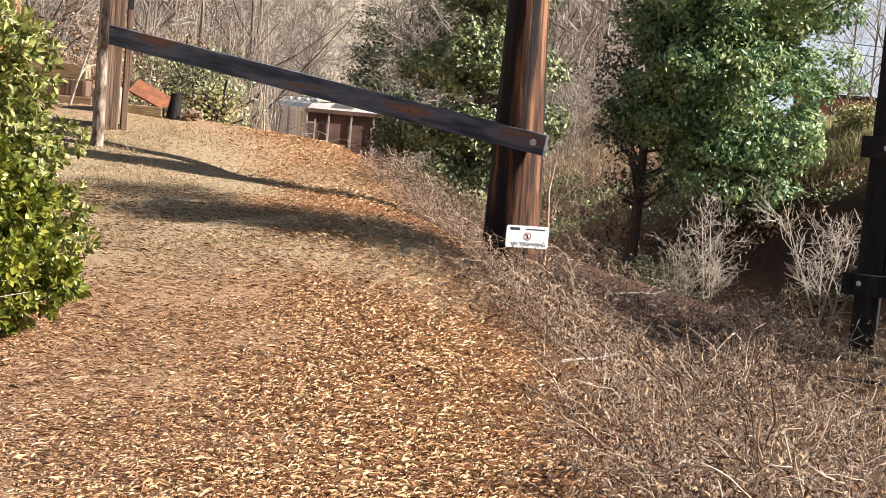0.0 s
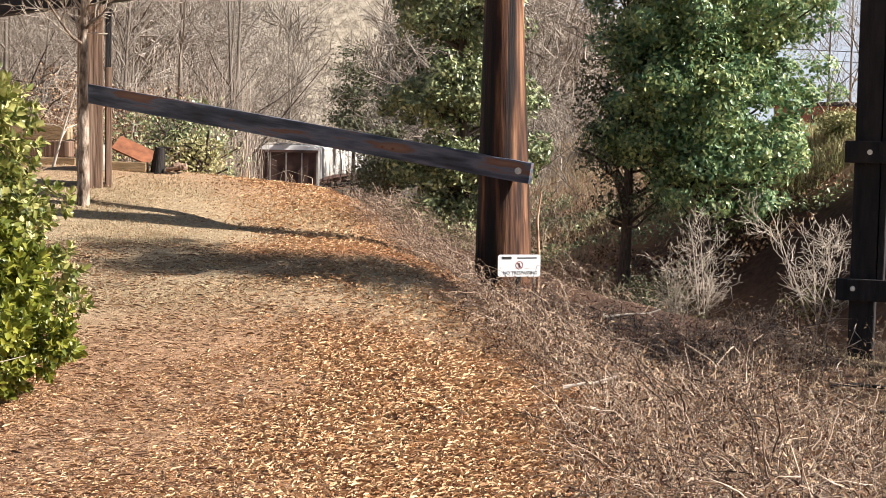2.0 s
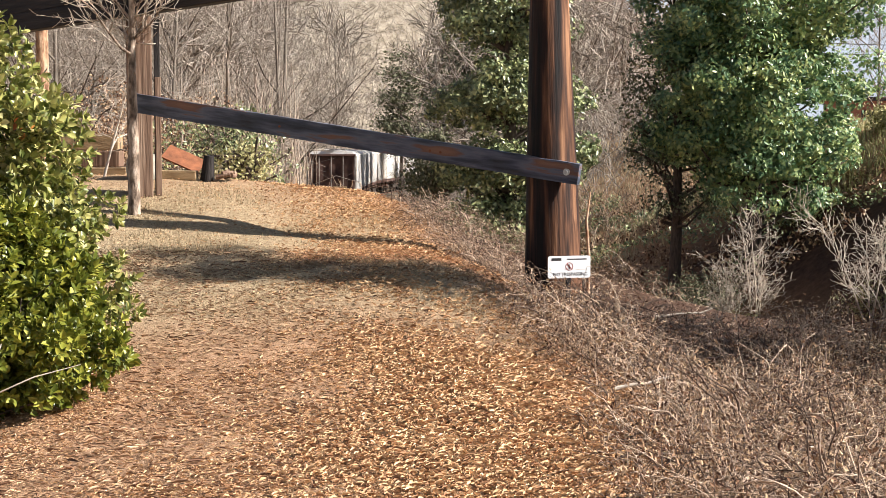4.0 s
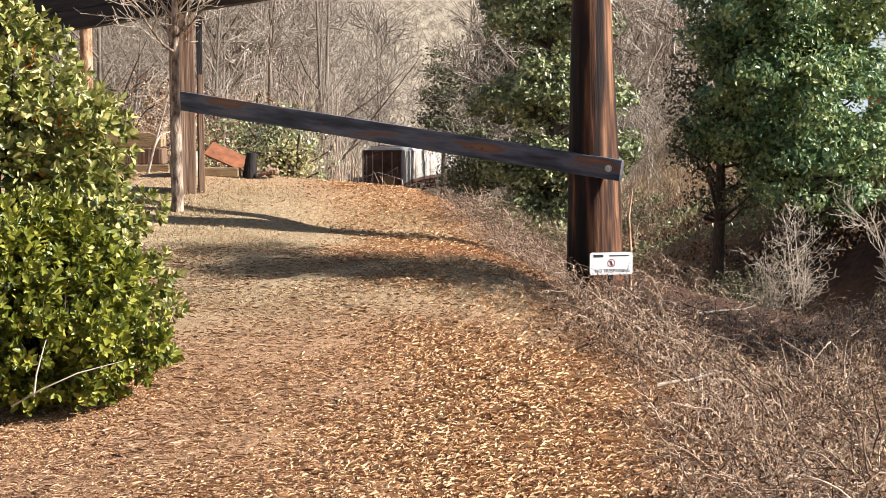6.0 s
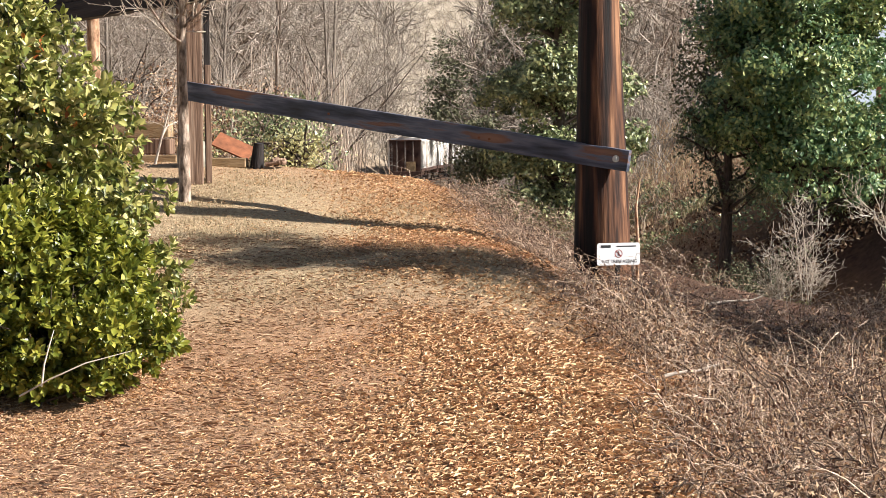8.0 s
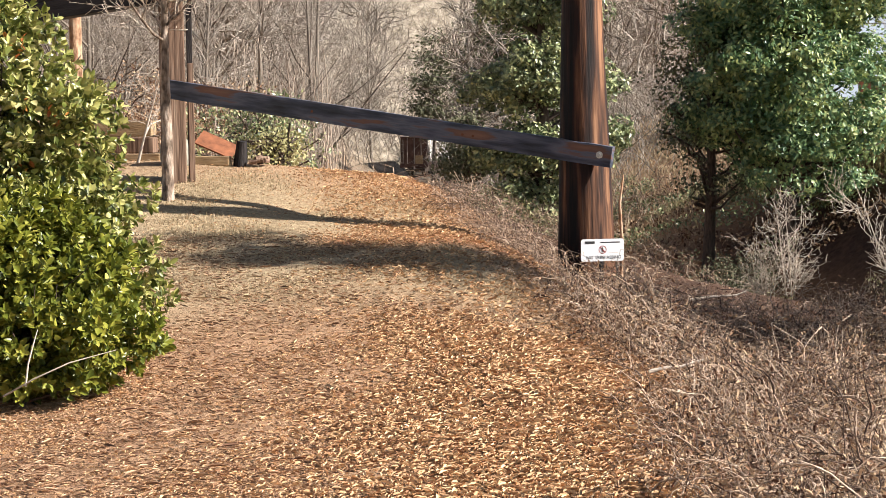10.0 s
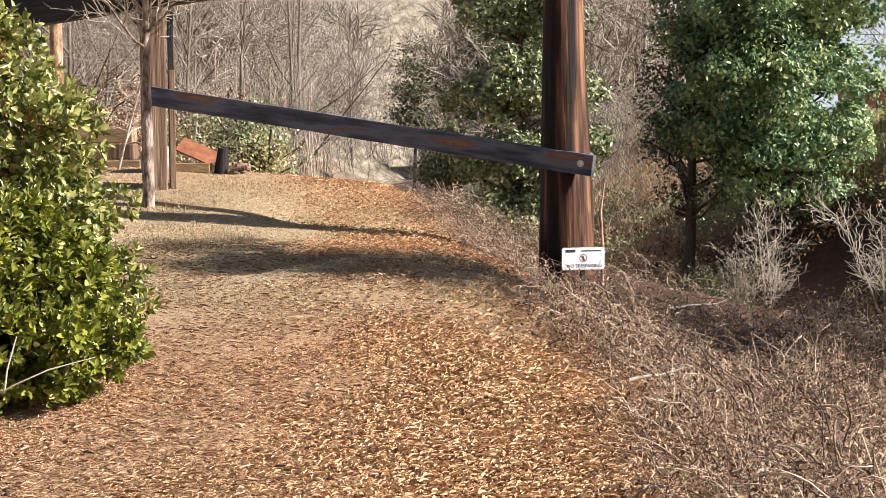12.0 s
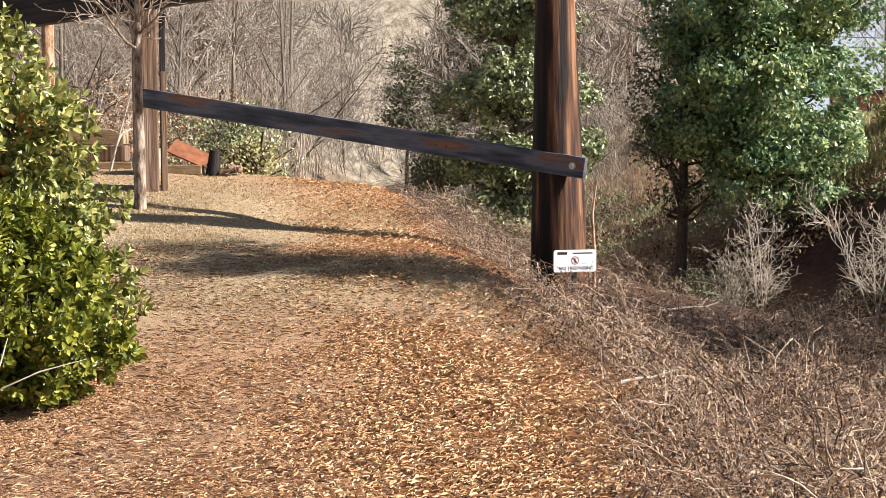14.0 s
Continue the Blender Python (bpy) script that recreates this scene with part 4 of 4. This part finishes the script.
def bank_shrubs():
    g = np.random.default_rng(71)
    spots = [("green_shrub", (-0.05, 26.0), 1.15, M["holly_leaf"], "dark green shrub on the edge of the cut", 11000, 0.055),
             ("green_shrub", (-0.75, 27.0), 0.95, M["bush_leaf"], "yellow-green leafy shrub on the edge of the cut", 5500, 0.058),
             ("brown_shrub", (-1.3, 25.5), 0.8, M["bramble_leaf"], "rusty brown withered shrub on the edge of the cut", 4200, 0.06),
             ("pale_shrub", (-2.75, 18.2), 0.38, M["yellow_leaf"], "small pale yellow leafy shrub by the grass", 1300, 0.05),
             ("green_shrub", (-3.3, 20.4), 0.75, M["holly_leaf"], "dull dark shrub behind the bridge post", 3600, 0.05),
             ("brown_shrub", (-6.1, 24.0), 1.35, M["bramble_leaf"], "tall brown half-bare shrub at the wood's edge", 8000, 0.05),
             ("brown_shrub", (-4.9, 27.5), 1.2, M["bramble_leaf"], "brown half-bare shrub among the saplings", 6000, 0.05),
             ("green_shrub", (4.3, 36.0), 0.9, M["cedar"], "grey-green scrub on the bank", 3200, 0.07),
             ("green_shrub", (5.6, 36.5), 0.8, M["cedar"], "dark seedling shrub below the evergreen tree", 2600, 0.07),
             ("tan_shrub", (5.9, 33.6), 0.6, M["yellow_leaf"], "straw-coloured dead shrub below the evergreen tree", 1500, 0.055),
             ("hedge_shrub", (9.6, 40.0), 0.42, M["yellow_leaf"], "yellowing hedge along the top of the bank", 3000, 0.06),
             ("hedge_shrub", (11.3, 41.0), 0.4, M["yellow_leaf"], "yellowing hedge along the top of the bank", 3500, 0.09),
             ("tan_shrub", (8.15, 30.6), 0.6, M["yellow_leaf"], "straw-coloured dead shrub on the bank", 1800, 0.045)]
    for name, base, r, mat, label, n, size in spots:
        lobes = [(g.normal() * r * 0.5, g.normal() * r * 0.5, r * g.uniform(0.5, 1.3), r * 0.6, r * 0.6, r * 0.55) for _ in range(7)]
        leafy_tree(name, label, base, r * 1.6, 0.03, lobes, n, size, mat, g, "small leaves", 40, 6, 0.3, 0.02, "shrub")


bank_shrubs()


def bleached_shrubs():
    """Pale leafless shrubs on the shaded bank."""
    g = np.random.default_rng(81)
    for (x, y), h, n in (((7.9, 30.0), 2.7, 4), ((6.35, 34.0), 2.5, 4), ((5.9, 34.5), 1.6, 3)):
        z = float(land(x, y)) - 0.05
        th = holder("bleached_shrub", pose(x, y, z), "pale bleached leafless shrub on the bank", "shrub", "leafless shrubs on the bank")
        woods, twigs = [], []
        for i in range(n):
            data = grow(g, h * g.uniform(0.55, 1.1), 0.46, 0.017, 3, (8, 4, 3), 0.16, 0.15, 0.03, 0.12)
            for q, (p, r) in enumerate(data):
                p = p + np.array([g.normal() * 0.06, g.normal() * 0.06, 0])
                (woods if q < 2 else twigs).append(tubes(p, np.maximum(r, 0.005), 4 if q < 2 else 3))
        put("stemwork", mesh_of("stemwork", woods, M["pale_twig"]), th)
        put("twig_crown", mesh_of("twig_crown", twigs, M["pale_twig"]), th)


bleached_shrubs()


def bare_woods():
    g = np.random.default_rng(91)
    near, away = [], []
    for i in range(4):
        data = grow(g, g.uniform(6, 9), 0.40, 0.05, 4, (12, 5, 4, 2), 0.05, 0.08, 0.03, 0.055, 5)
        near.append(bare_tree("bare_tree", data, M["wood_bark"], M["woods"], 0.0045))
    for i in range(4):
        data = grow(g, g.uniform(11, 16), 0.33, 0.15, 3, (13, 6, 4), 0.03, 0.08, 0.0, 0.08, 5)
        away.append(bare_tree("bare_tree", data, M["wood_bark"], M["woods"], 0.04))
    places = []
    for i in range(25):
        y = g.uniform(26, 60)
        places.append((g.uniform(-0.30 * y - 2, float(track_x(y)) - 5.5), y))
    for i in range(26):
        y = g.uniform(58, 125)
        places.append((g.uniform(-0.32 * y, float(track_x(y)) - 5), y))
    for i in range(15):
        y = g.uniform(62, 130)
        places.append((min(float(track_x(y)) + g.uniform(7, 30), 0.2 * y), y))
    for i in range(12):
        y = g.uniform(130, 200)
        places.append((g.uniform(-0.3, 0.1) * y, y))
    places += [(12.9, 49), (14.6, 51), (13.6, 47), (15.6, 56), (9.0, 52), (3.4, 52), (2.6, 58)]
    for i, (x, y) in enumerate(places):
        if abs(x - float(track_x(y))) < 4.5:
            continue
        w, tw = (near if y < 62 else away)[i % 4]
        s = g.uniform(0.75, 1.25)
        th = holder("bare_tree", pose(x, y, float(land(x, y)) - 0.1, 0, 0, g.uniform(0, 360)) @ Matrix.Diagonal((s, s, s, 1)), "leafless grey-brown woodland tree", "tree", "bare woods behind the cut")
        put("trunk", w, th)
        put("twig_crown", tw, th)


bare_woods()


def thicket():
    """Undergrowth of the woods: stems and brush no one could count."""
    g = np.random.default_rng(95)
    # pale sapling stems at the wood's edge
    n = 300
    y = g.uniform(24, 36, n)
    x = -0.132 * y + g.normal(size=n) * 0.8
    ok = (x < track_x(y) - 5.2) & (x < -0.106 * y)
    x, y = x[ok], y[ok]
    p = arcs(x, y, g.uniform(0.1, 0.6, len(x)), g.uniform(1.2, 2.8, len(x)), g)
    me = mesh_of("sapling_stems", [tubes(p, np.linspace(1, 0.4, 7)[None] * g.uniform(0.004, 0.010, (len(x), 1)), 4)], M["twig"])
    tagged(put("sapling_stems", me), "dense pale bare sapling stems at the wood's edge", "saplings", kind="stuff")
    # brush: fine twigs through the depth of the woods
    n = 11000
    y = 32 + 170 * g.random(n) ** 1.2
    x = (g.random(n) * 0.52 - 0.33) * y
    ok = np.abs(x - track_x(y)) > 5.0
    ok &= (x < track_x(y)) | (y > 58)
    x, y = x[ok], y[ok]
    p = arcs(x, y, g.uniform(0.8, 3.6, len(x)), g.uniform(0.5, 2.8, len(x)) * np.interp(y, (30, 150), (0.6, 1.6)), g, 6, None, 0.12)
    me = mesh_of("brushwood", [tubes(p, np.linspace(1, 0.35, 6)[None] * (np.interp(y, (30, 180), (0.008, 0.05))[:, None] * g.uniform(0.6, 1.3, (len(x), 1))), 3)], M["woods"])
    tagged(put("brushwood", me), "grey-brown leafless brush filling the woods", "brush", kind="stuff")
    # the hazy mass of the farthest woods
    n = 36000
    y = g.uniform(80, 260, n)
    x = g.uniform(-0.31, 0.14, n) * y
    ok = np.abs(x - track_x(y)) > 6
    x, y = x[ok], y[ok]
    n = len(x)
    foot = np.stack([x, y, land(x, y) + g.random(n) ** 1.5 * 12], -1)
    way = unit(np.stack([g.normal(size=n), g.normal(size=n), np.abs(g.normal(size=n)) * 0.8 + 0.1], -1))
    t = np.linspace(0, 1, 3)[None, :, None]
    p = foot[:, None] + way[:, None] * (g.uniform(1.0, 4, n)[:, None, None] * t) + g.normal(size=(n, 3, 3)) * 0.2
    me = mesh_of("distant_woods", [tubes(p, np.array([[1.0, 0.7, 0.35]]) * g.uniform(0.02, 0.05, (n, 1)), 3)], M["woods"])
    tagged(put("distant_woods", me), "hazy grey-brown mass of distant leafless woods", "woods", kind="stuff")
    # dry scrub on the banks of the cut
    n = 5500
    y = g.uniform(18, 95, n)
    d = g.uniform(3.2, 10, n) * np.where(g.random(n) < 0.62, 1, -1)
    x = track_x(y) + d
    ok = (d > 0) | (y > 20)
    ok &= ~((d > 4.2) & (y < 43)) & ~((d > 0) & (y < 50) & (g.random(n) < 0.6))
    x, y = x[ok], y[ok]
    p = arcs(x, y, g.uniform(0.2, 1.0, len(x)), g.uniform(0.2, 0.8, len(x)), g, 6)
    me = mesh_of("bank_scrub", [tubes(p, np.linspace(1, 0.4, 6)[None] * (np.interp(y, (18, 95), (0.005, 0.02))[:, None] * g.uniform(0.6, 1.3, (len(x), 1))), 3)], M["cane"])
    tagged(put("bank_scrub", me), "dry brown scrub on the banks of the cut", "scrub", kind="stuff")
    n = 24000
    y = g.uniform(43, 85, n)
    x = track_x(y) + g.uniform(5, 17, n)
    me = blades("bank_grass", x, y, g.uniform(0.15, 0.4, n), M["grass"], g, 0.8, 0.014)
    n2 = 12000
    y2 = g.uniform(38, 50, n2)
    x2 = track_x(y2) + g.uniform(7.4, 12.5, n2)
    top = blades("hedge_grass", x2, y2, g.uniform(0.10, 0.32, n2), M["yellow_leaf"], g, 0.9, 0.014)
    tagged(put("hedge_grass", top), "yellow-green rough grass along the top of the bank", "grass", kind="stuff")
    xs, ys = g.uniform(3.5, 4.9, 170), g.uniform(15.2, 18.5, 170)
    p = arcs(xs, ys, g.uniform(0.05, 0.35, 170), g.uniform(0.35, 0.95, 170), g, 6, None, 0.012)
    dry = mesh_of("tall_dry_grass", [tubes(p, np.linspace(1, 0.4, 6)[None] * g.uniform(0.003, 0.006, (170, 1)), 3)], M["pale_twig"])
    tagged(put("tall_dry_grass", dry), "tall dry grass stalks in the shade beyond the thicket", "grass", kind="stuff")
    tagged(put("bank_grass", me), "long dry straw-coloured grass on the far bank", "grass", kind="stuff")


thicket()


def bank_cover():
    """Ivy, seedlings and dead leaves over the far bank, under the trees."""
    g = np.random.default_rng(97)
    n = 26000
    y = g.uniform(24, 60, n)
    x = track_x(y) + g.uniform(3.0, 9.5, n)
    patch = np.sin(x * 1.3 + np.sin(y * 0.7)) * np.sin(y * 0.9 + 1.0) + 0.5 * np.sin(x * 2.9 + y * 1.7)
    for name, mat, lim, label in (("ground_ivy", M["holly_leaf"], 0.35, "dark ivy patches on the far bank"), ("bank_leaves", M["bramble_leaf"], -0.5, "brown dead leaves on the far bank")):
        ok = patch > lim if lim > 0 else patch < 0.2
        ok &= y > 36
        px, py = x[ok], y[ok]
        p = np.stack([px, py, land(px, py) + g.uniform(0.02, 0.35 if lim > 0 else 0.06, len(px))], -1)
        me = mesh_of(name, [leaves(p, g.normal(size=p.shape) + np.array([-0.2, -0.2, 0.3]), g.uniform(0.07, 0.15, len(p)), 0.55, 0.25)], mat)
        tagged(put(name, me), label, "ivy" if lim > 0 else "leaves", kind="stuff")


bank_cover()


# ---- the railway ----
def track():
    ys = np.arange(-40, 400, 2.0)
    xs, zs = track_x(ys), rail_z(ys)
    for side in (-0.7175, 0.7175):
        p = np.stack([xs + side, ys, zs + 0.09], -1)[None]
        ob = put("rail", mesh_of("rail", [tubes(p, np.full((1, len(ys)), 0.07), 4)], M["rail"]))
        tagged(ob, "rusty steel rail in the cut", "rail", kind="structure")
    v, q = [], len(ys)
    for off, dz in ((-2.6, -0.25), (-1.7, 0.0), (1.7, 0.0), (2.6, -0.25)):
        v.append(np.stack([xs + off, ys, zs + dz], -1))
    v = np.concatenate(v)
    i = np.arange(q - 1)
    f = np.concatenate([np.stack([k * q + i, (k + 1) * q + i, (k + 1) * q + i + 1, k * q + i + 1], -1) for k in range(3)])
    tagged(put("ballast", mesh_of("ballast", [(v, f)], M["ballast"])), "grey stone ballast bed in the cut", "ballast", kind="structure")


track()

CAR_LEN = 17.0


def hopper_car():
    """A covered hopper wagon: ribbed white sides, dark open end cages, roof walk, two bogies. Its origin is on the rails, x forward."""
    th = holder("hopper_wagon", Matrix(), "dusty white ribbed covered hopper wagon with a dark end cage", "wagon", "wagons of the freight train")
    w, top, bot, L = 1.55, 4.45, 1.55, CAR_LEN - 1.0
    # body: rounded eaves, sloped end sheets inside the cages
    bm = bmesh.new()
    prof = [(-w, bot), (-w, top - 0.28), (-w + 0.22, top - 0.06), (0, top + 0.06), (w - 0.22, top - 0.06), (w, top - 0.28), (w, bot), (0, bot - 0.55)]
    loops = []
    for x, cut in ((-L / 2 + 0.12, 1), (-L / 2 + 1.5, 0), (L / 2 - 1.5, 0), (L / 2 - 0.12, 1)):
        loops.append([bm.verts.new((x, y, max(z, top - 1.0) if cut and z < top - 0.5 else z)) for y, z in prof])
    for a, b in zip(loops, loops[1:]):
        for k in range(len(prof)):
            k2 = (k + 1) % len(prof)
            bm.faces.new((a[k], b[k], b[k2], a[k2]))
    bm.faces.new(loops[0])
    bm.faces.new(loops[-1][::-1])
    bmesh.ops.recalc_face_normals(bm, faces=bm.faces)
    part("body", bm, M["car_white"], th)
    for s in (-1, 1):
        for i in range(15):
            x = -L / 2 + 0.6 + i * (L - 1.2) / 14
            part("side_rib", box_bm(0.09, 0.09, top - bot - 0.3, 0.01, x, s * (w + 0.03), (top + bot) / 2 - 0.15), M["car_white"], th)
        part("side_sill", box_bm(L, 0.12, 0.32, 0.02, 0, s * (w - 0.02), bot - 0.12), M["car_dark"], th)
        part("top_chord", box_bm(L, 0.12, 0.16, 0.02, 0, s * (w - 0.02), top - 0.3), M["car_white"], th)
    for e in (-1, 1):
        x = e * (L / 2 - 0.02)
        for y in (-1.48, -0.75, 0.0, 0.75, 1.48):
            part("end_post", box_bm(0.07, 0.07, top - 1.15, 0.01, x, y, (top + 0.75) / 2 - 0.1), M["car_post"], th)
        part("end_sheet", box_bm(0.06, 3.0, top - 1.3, 0.01, x - e * 0.10, 0, (top + 1.0) / 2 - 0.1), M["car_dark"], th, "dark rusty sloping end sheet")
        part("end_beam", box_bm(0.3, 3.05, 0.42, 0.02, x, 0, 1.12), M["car_dark"], th)
        part("top_beam", box_bm(0.16, 3.05, 0.14, 0.02, x, 0, top - 0.28), M["car_dark"], th)
        lad = part("ladder", box_bm(0.04, 0.05, 2.6, 0.005, x + e * 0.1, -e * 1.2, 2.6), M["car_post"], th)
        for k in range(7):
            part("rung", box_bm(0.03, 0.40, 0.03, 0, x + e * 0.1, -e * 1.4, 1.5 + k * 0.38), M["car_post"], lad)
        part("end_panel", box_bm(0.05, 0.85, 0.95, 0.01, x + e * 0.03, e * 0.55, 1.75), M["tan_wood"], th, "buff painted end panel")
        part("coupler", box_bm(0.9, 0.25, 0.3, 0.03, x + e * 0.4, 0, 0.9), M["wheel"], th)
        bog = part("bogie", box_bm(2.6, 2.1, 0.35, 0.05, e * (L / 2 - 2.1), 0, 0.62), M["wheel"], th)
        for dx in (-0.9, 0.9):
            for y in (-0.75, 0.75):
                part("wheel", rod_bm(0.46, 0.14, 24, pose(e * (L / 2 - 2.1) + dx, y, 0.46, 90)), M["wheel"], bog, smooth=False)
    part("roof_walk", box_bm(L, 0.7, 0.06, 0.01, 0, 0, top + 0.13), M["car_post"], th)
    for i in range(4):
        part("hatch", box_bm(2.6, 0.62, 0.10, 0.03, -L / 2 + 2.6 + i * 3.6, 0.75, top + 0.07), M["car_white"], th)
        part("hopper_bay", box_bm(2.3, 2.2, 0.9, 0.25, -L / 2 + 2.9 + i * 3.4, 0, bot - 0.35), M["car_dark"], th)
    return th


wagon = hopper_car()
WAGONS = [wagon] + [copy_thing(wagon, Matrix()) for _ in range(9)]


# ---- the bridge's foot ----
def abutment():
    g = np.random.default_rng(101)
    base = Vector((-4.95, 18.6, 0))
    z0 = float(land(base.x, base.y)) - 0.08
    for k, (z, ln) in enumerate(((0.0, 2.4), (0.2, 2.3), (0.4, 2.1))):
        ob = part("sleeper", box_bm(ln, 0.22, 0.19, 0.015, 0, 0, 0.095), M["tan_wood" if k != 1 else "old_wood"], None, m=pose(base.x - 0.4 + g.normal() * 0.03, base.y + 0.02 * k, z0 + z, 0, 0, -4))
        tagged(ob, "weathered tan timber sleeper stacked at the bridge foot", "timber", "sleepers at the bridge foot")
    x, y = -3.68, 17.3
    z = float(land(x, y))
    th = part("concrete_block", box_bm(0.36, 0.34, 0.36, 0.13, 0, 0, 0.15), M["concrete"], None, m=pose(x - 0.04, y - 0.1, z - 0.03), smooth=True)
    tagged(th, "rounded mossy concrete footing under the bridge post", "footing")
    # a short skid board leaning against a kerb timber
    ob = part("kerb_timber", box_bm(0.42, 0.15, 0.11, 0.012, 0, 0, 0.055), M["tan_wood"], None, m=pose(x + 0.35, y, z - 0.02, 0, 0, -3))
    tagged(ob, "short brown kerb timber on the ground", "timber")
    ob = part("rusty_sheet", box_bm(0.46, 0.30, 0.02, 0.004, 0, 0, 0), M["rust"], None, m=pose(x + 0.36, y + 0.25, z + 0.215, 30, 24, 0))
    tagged(ob, "orange rusty sheet leaning against a kerb timber", "sheet")
    ob = put("charred_stump", pile_mesh("charred_stump", 0.085, 0.06, 0.3, M["black_post"], 17, 14, 10, 6), m=pose(x + 0.67, y, z - 0.04, 5, 6, 0))
    tagged(ob, "small charred black stump on the grass", "stump")
    for k in range(5):
        w = rod_bm(0.03, 0.16, 8, pose(0, 0, 0, 0, 90, 0), 0.022)
        ob = part("firewood", w, M["old_wood"], None, m=pose(x + 0.86 + 0.05 * (k % 3), y - 0.05 + 0.05 * k, z + 0.03 + 0.03 * (k % 2), 0, 8 * k - 12, 40 * k))
        tagged(ob, "short cut piece of brown firewood on the grass", "firewood", "firewood pieces")


abutment()


def far_building():
    x, y = 42.5, 150.0
    z = float(land(x, y))
    th = holder("far_building", pose(x, y, z - 0.5, 0, 0, -12), "low red-brown building with a dark flat roof beyond the bank", "building")
    part("wall", box_bm(16, 8, 3.4, 0.03, 0, 0, 1.7), M["wall_brick"], th)
    part("roof", box_bm(16.6, 8.6, 0.4, 0.03, 0, 0, 3.6), M["roof"], th)
    for i in range(6):
        win = part("window", box_bm(1.4, 0.08, 1.2, 0.02, -6.5 + i * 2.6, -4.02, 1.9), M["roof"], th)
        part("pane", box_bm(1.2, 0.04, 1.0, 0, -6.5 + i * 2.6, -4.05, 1.9), M["glass"], win)


far_building()


def horizon_sky():
    """Pale bright winter sky low over the horizon, far behind everything."""
    m = bpy.data.materials.new("pale horizon sky")
    m.use_nodes = True
    nt = m.node_tree
    em = nt.nodes.new("ShaderNodeEmission")
    tc = nt.nodes.new("ShaderNodeTexCoord")
    no = nt.nodes.new("ShaderNodeTexNoise")
    no.inputs["Scale"].default_value = 0.01
    nt.links.new(tc.outputs["Object"], no.inputs["Vector"])
    ra = nt.nodes.new("ShaderNodeValToRGB")
    ra.color_ramp.elements[0].color = (0.58, 0.66, 0.78, 1)
    ra.color_ramp.elements[1].color = (0.70, 0.75, 0.84, 1)
    nt.links.new(no.outputs["Fac"], ra.inputs["Fac"])
    nt.links.new(ra.outputs["Color"], em.inputs["Color"])
    em.inputs["Strength"].default_value = 0.55
    nt.links.new(em.outputs[0], nt.nodes["Material Output"].inputs["Surface"])
    a = np.linspace(-0.5, 0.5, 25)
    lo = np.stack([1450 * np.sin(a), 1450 * np.cos(a), np.full(25, -30.0)], -1)
    hi = lo + np.array([0, 0, 330.0])
    i = np.arange(24)
    f = np.stack([i, i + 1, i + 26, i + 25], -1)
    tagged(put("backdrop", mesh_of("backdrop", [(np.concatenate([lo, hi]), f)], m, True)), "pale bright winter sky over the horizon", "sky", kind="structure")


horizon_sky()


def power_lines():
    for z in (8.2, 9.0):
        t = np.linspace(0, 1, 24)
        p = np.stack([18 + 60 * t, 118 + 14 * t, z + 1.6 * (t - 0.5) ** 2], -1)[None]
        ob = put("power_line", mesh_of("power_line", [tubes(p, np.full((1, 24), 0.035), 4)], M["roof"]))
        tagged(ob, "thin dark overhead power line against the sky", "cable", "power lines")


power_lines()


# ---- what moves ----
def motions():
    """The freight train draws away along the cut; each wagon follows the curve on its two bogies."""
    for i, ob in enumerate(WAGONS):
        rows = []
        for k in range(29):
            t = k * 0.5
            rear = 50 + 11.3 * t + i * CAR_LEN
            a, b = rear + 2.5, rear + CAR_LEN - 2.5
            pa = Vector((float(track_x(a)), a, float(rail_z(a)) + 0.15))
            pb = Vector((float(track_x(b)), b, float(rail_z(b)) + 0.15))
            d = pb - pa
            rows.append((t, Matrix.Translation((pa + pb) / 2) @ pose(0, 0, 0, 0, -math.degrees(math.atan2(d.z, math.hypot(d.x, d.y))), math.degrees(math.atan2(d.y, d.x)))))
        walk(ob, rows)


motions()
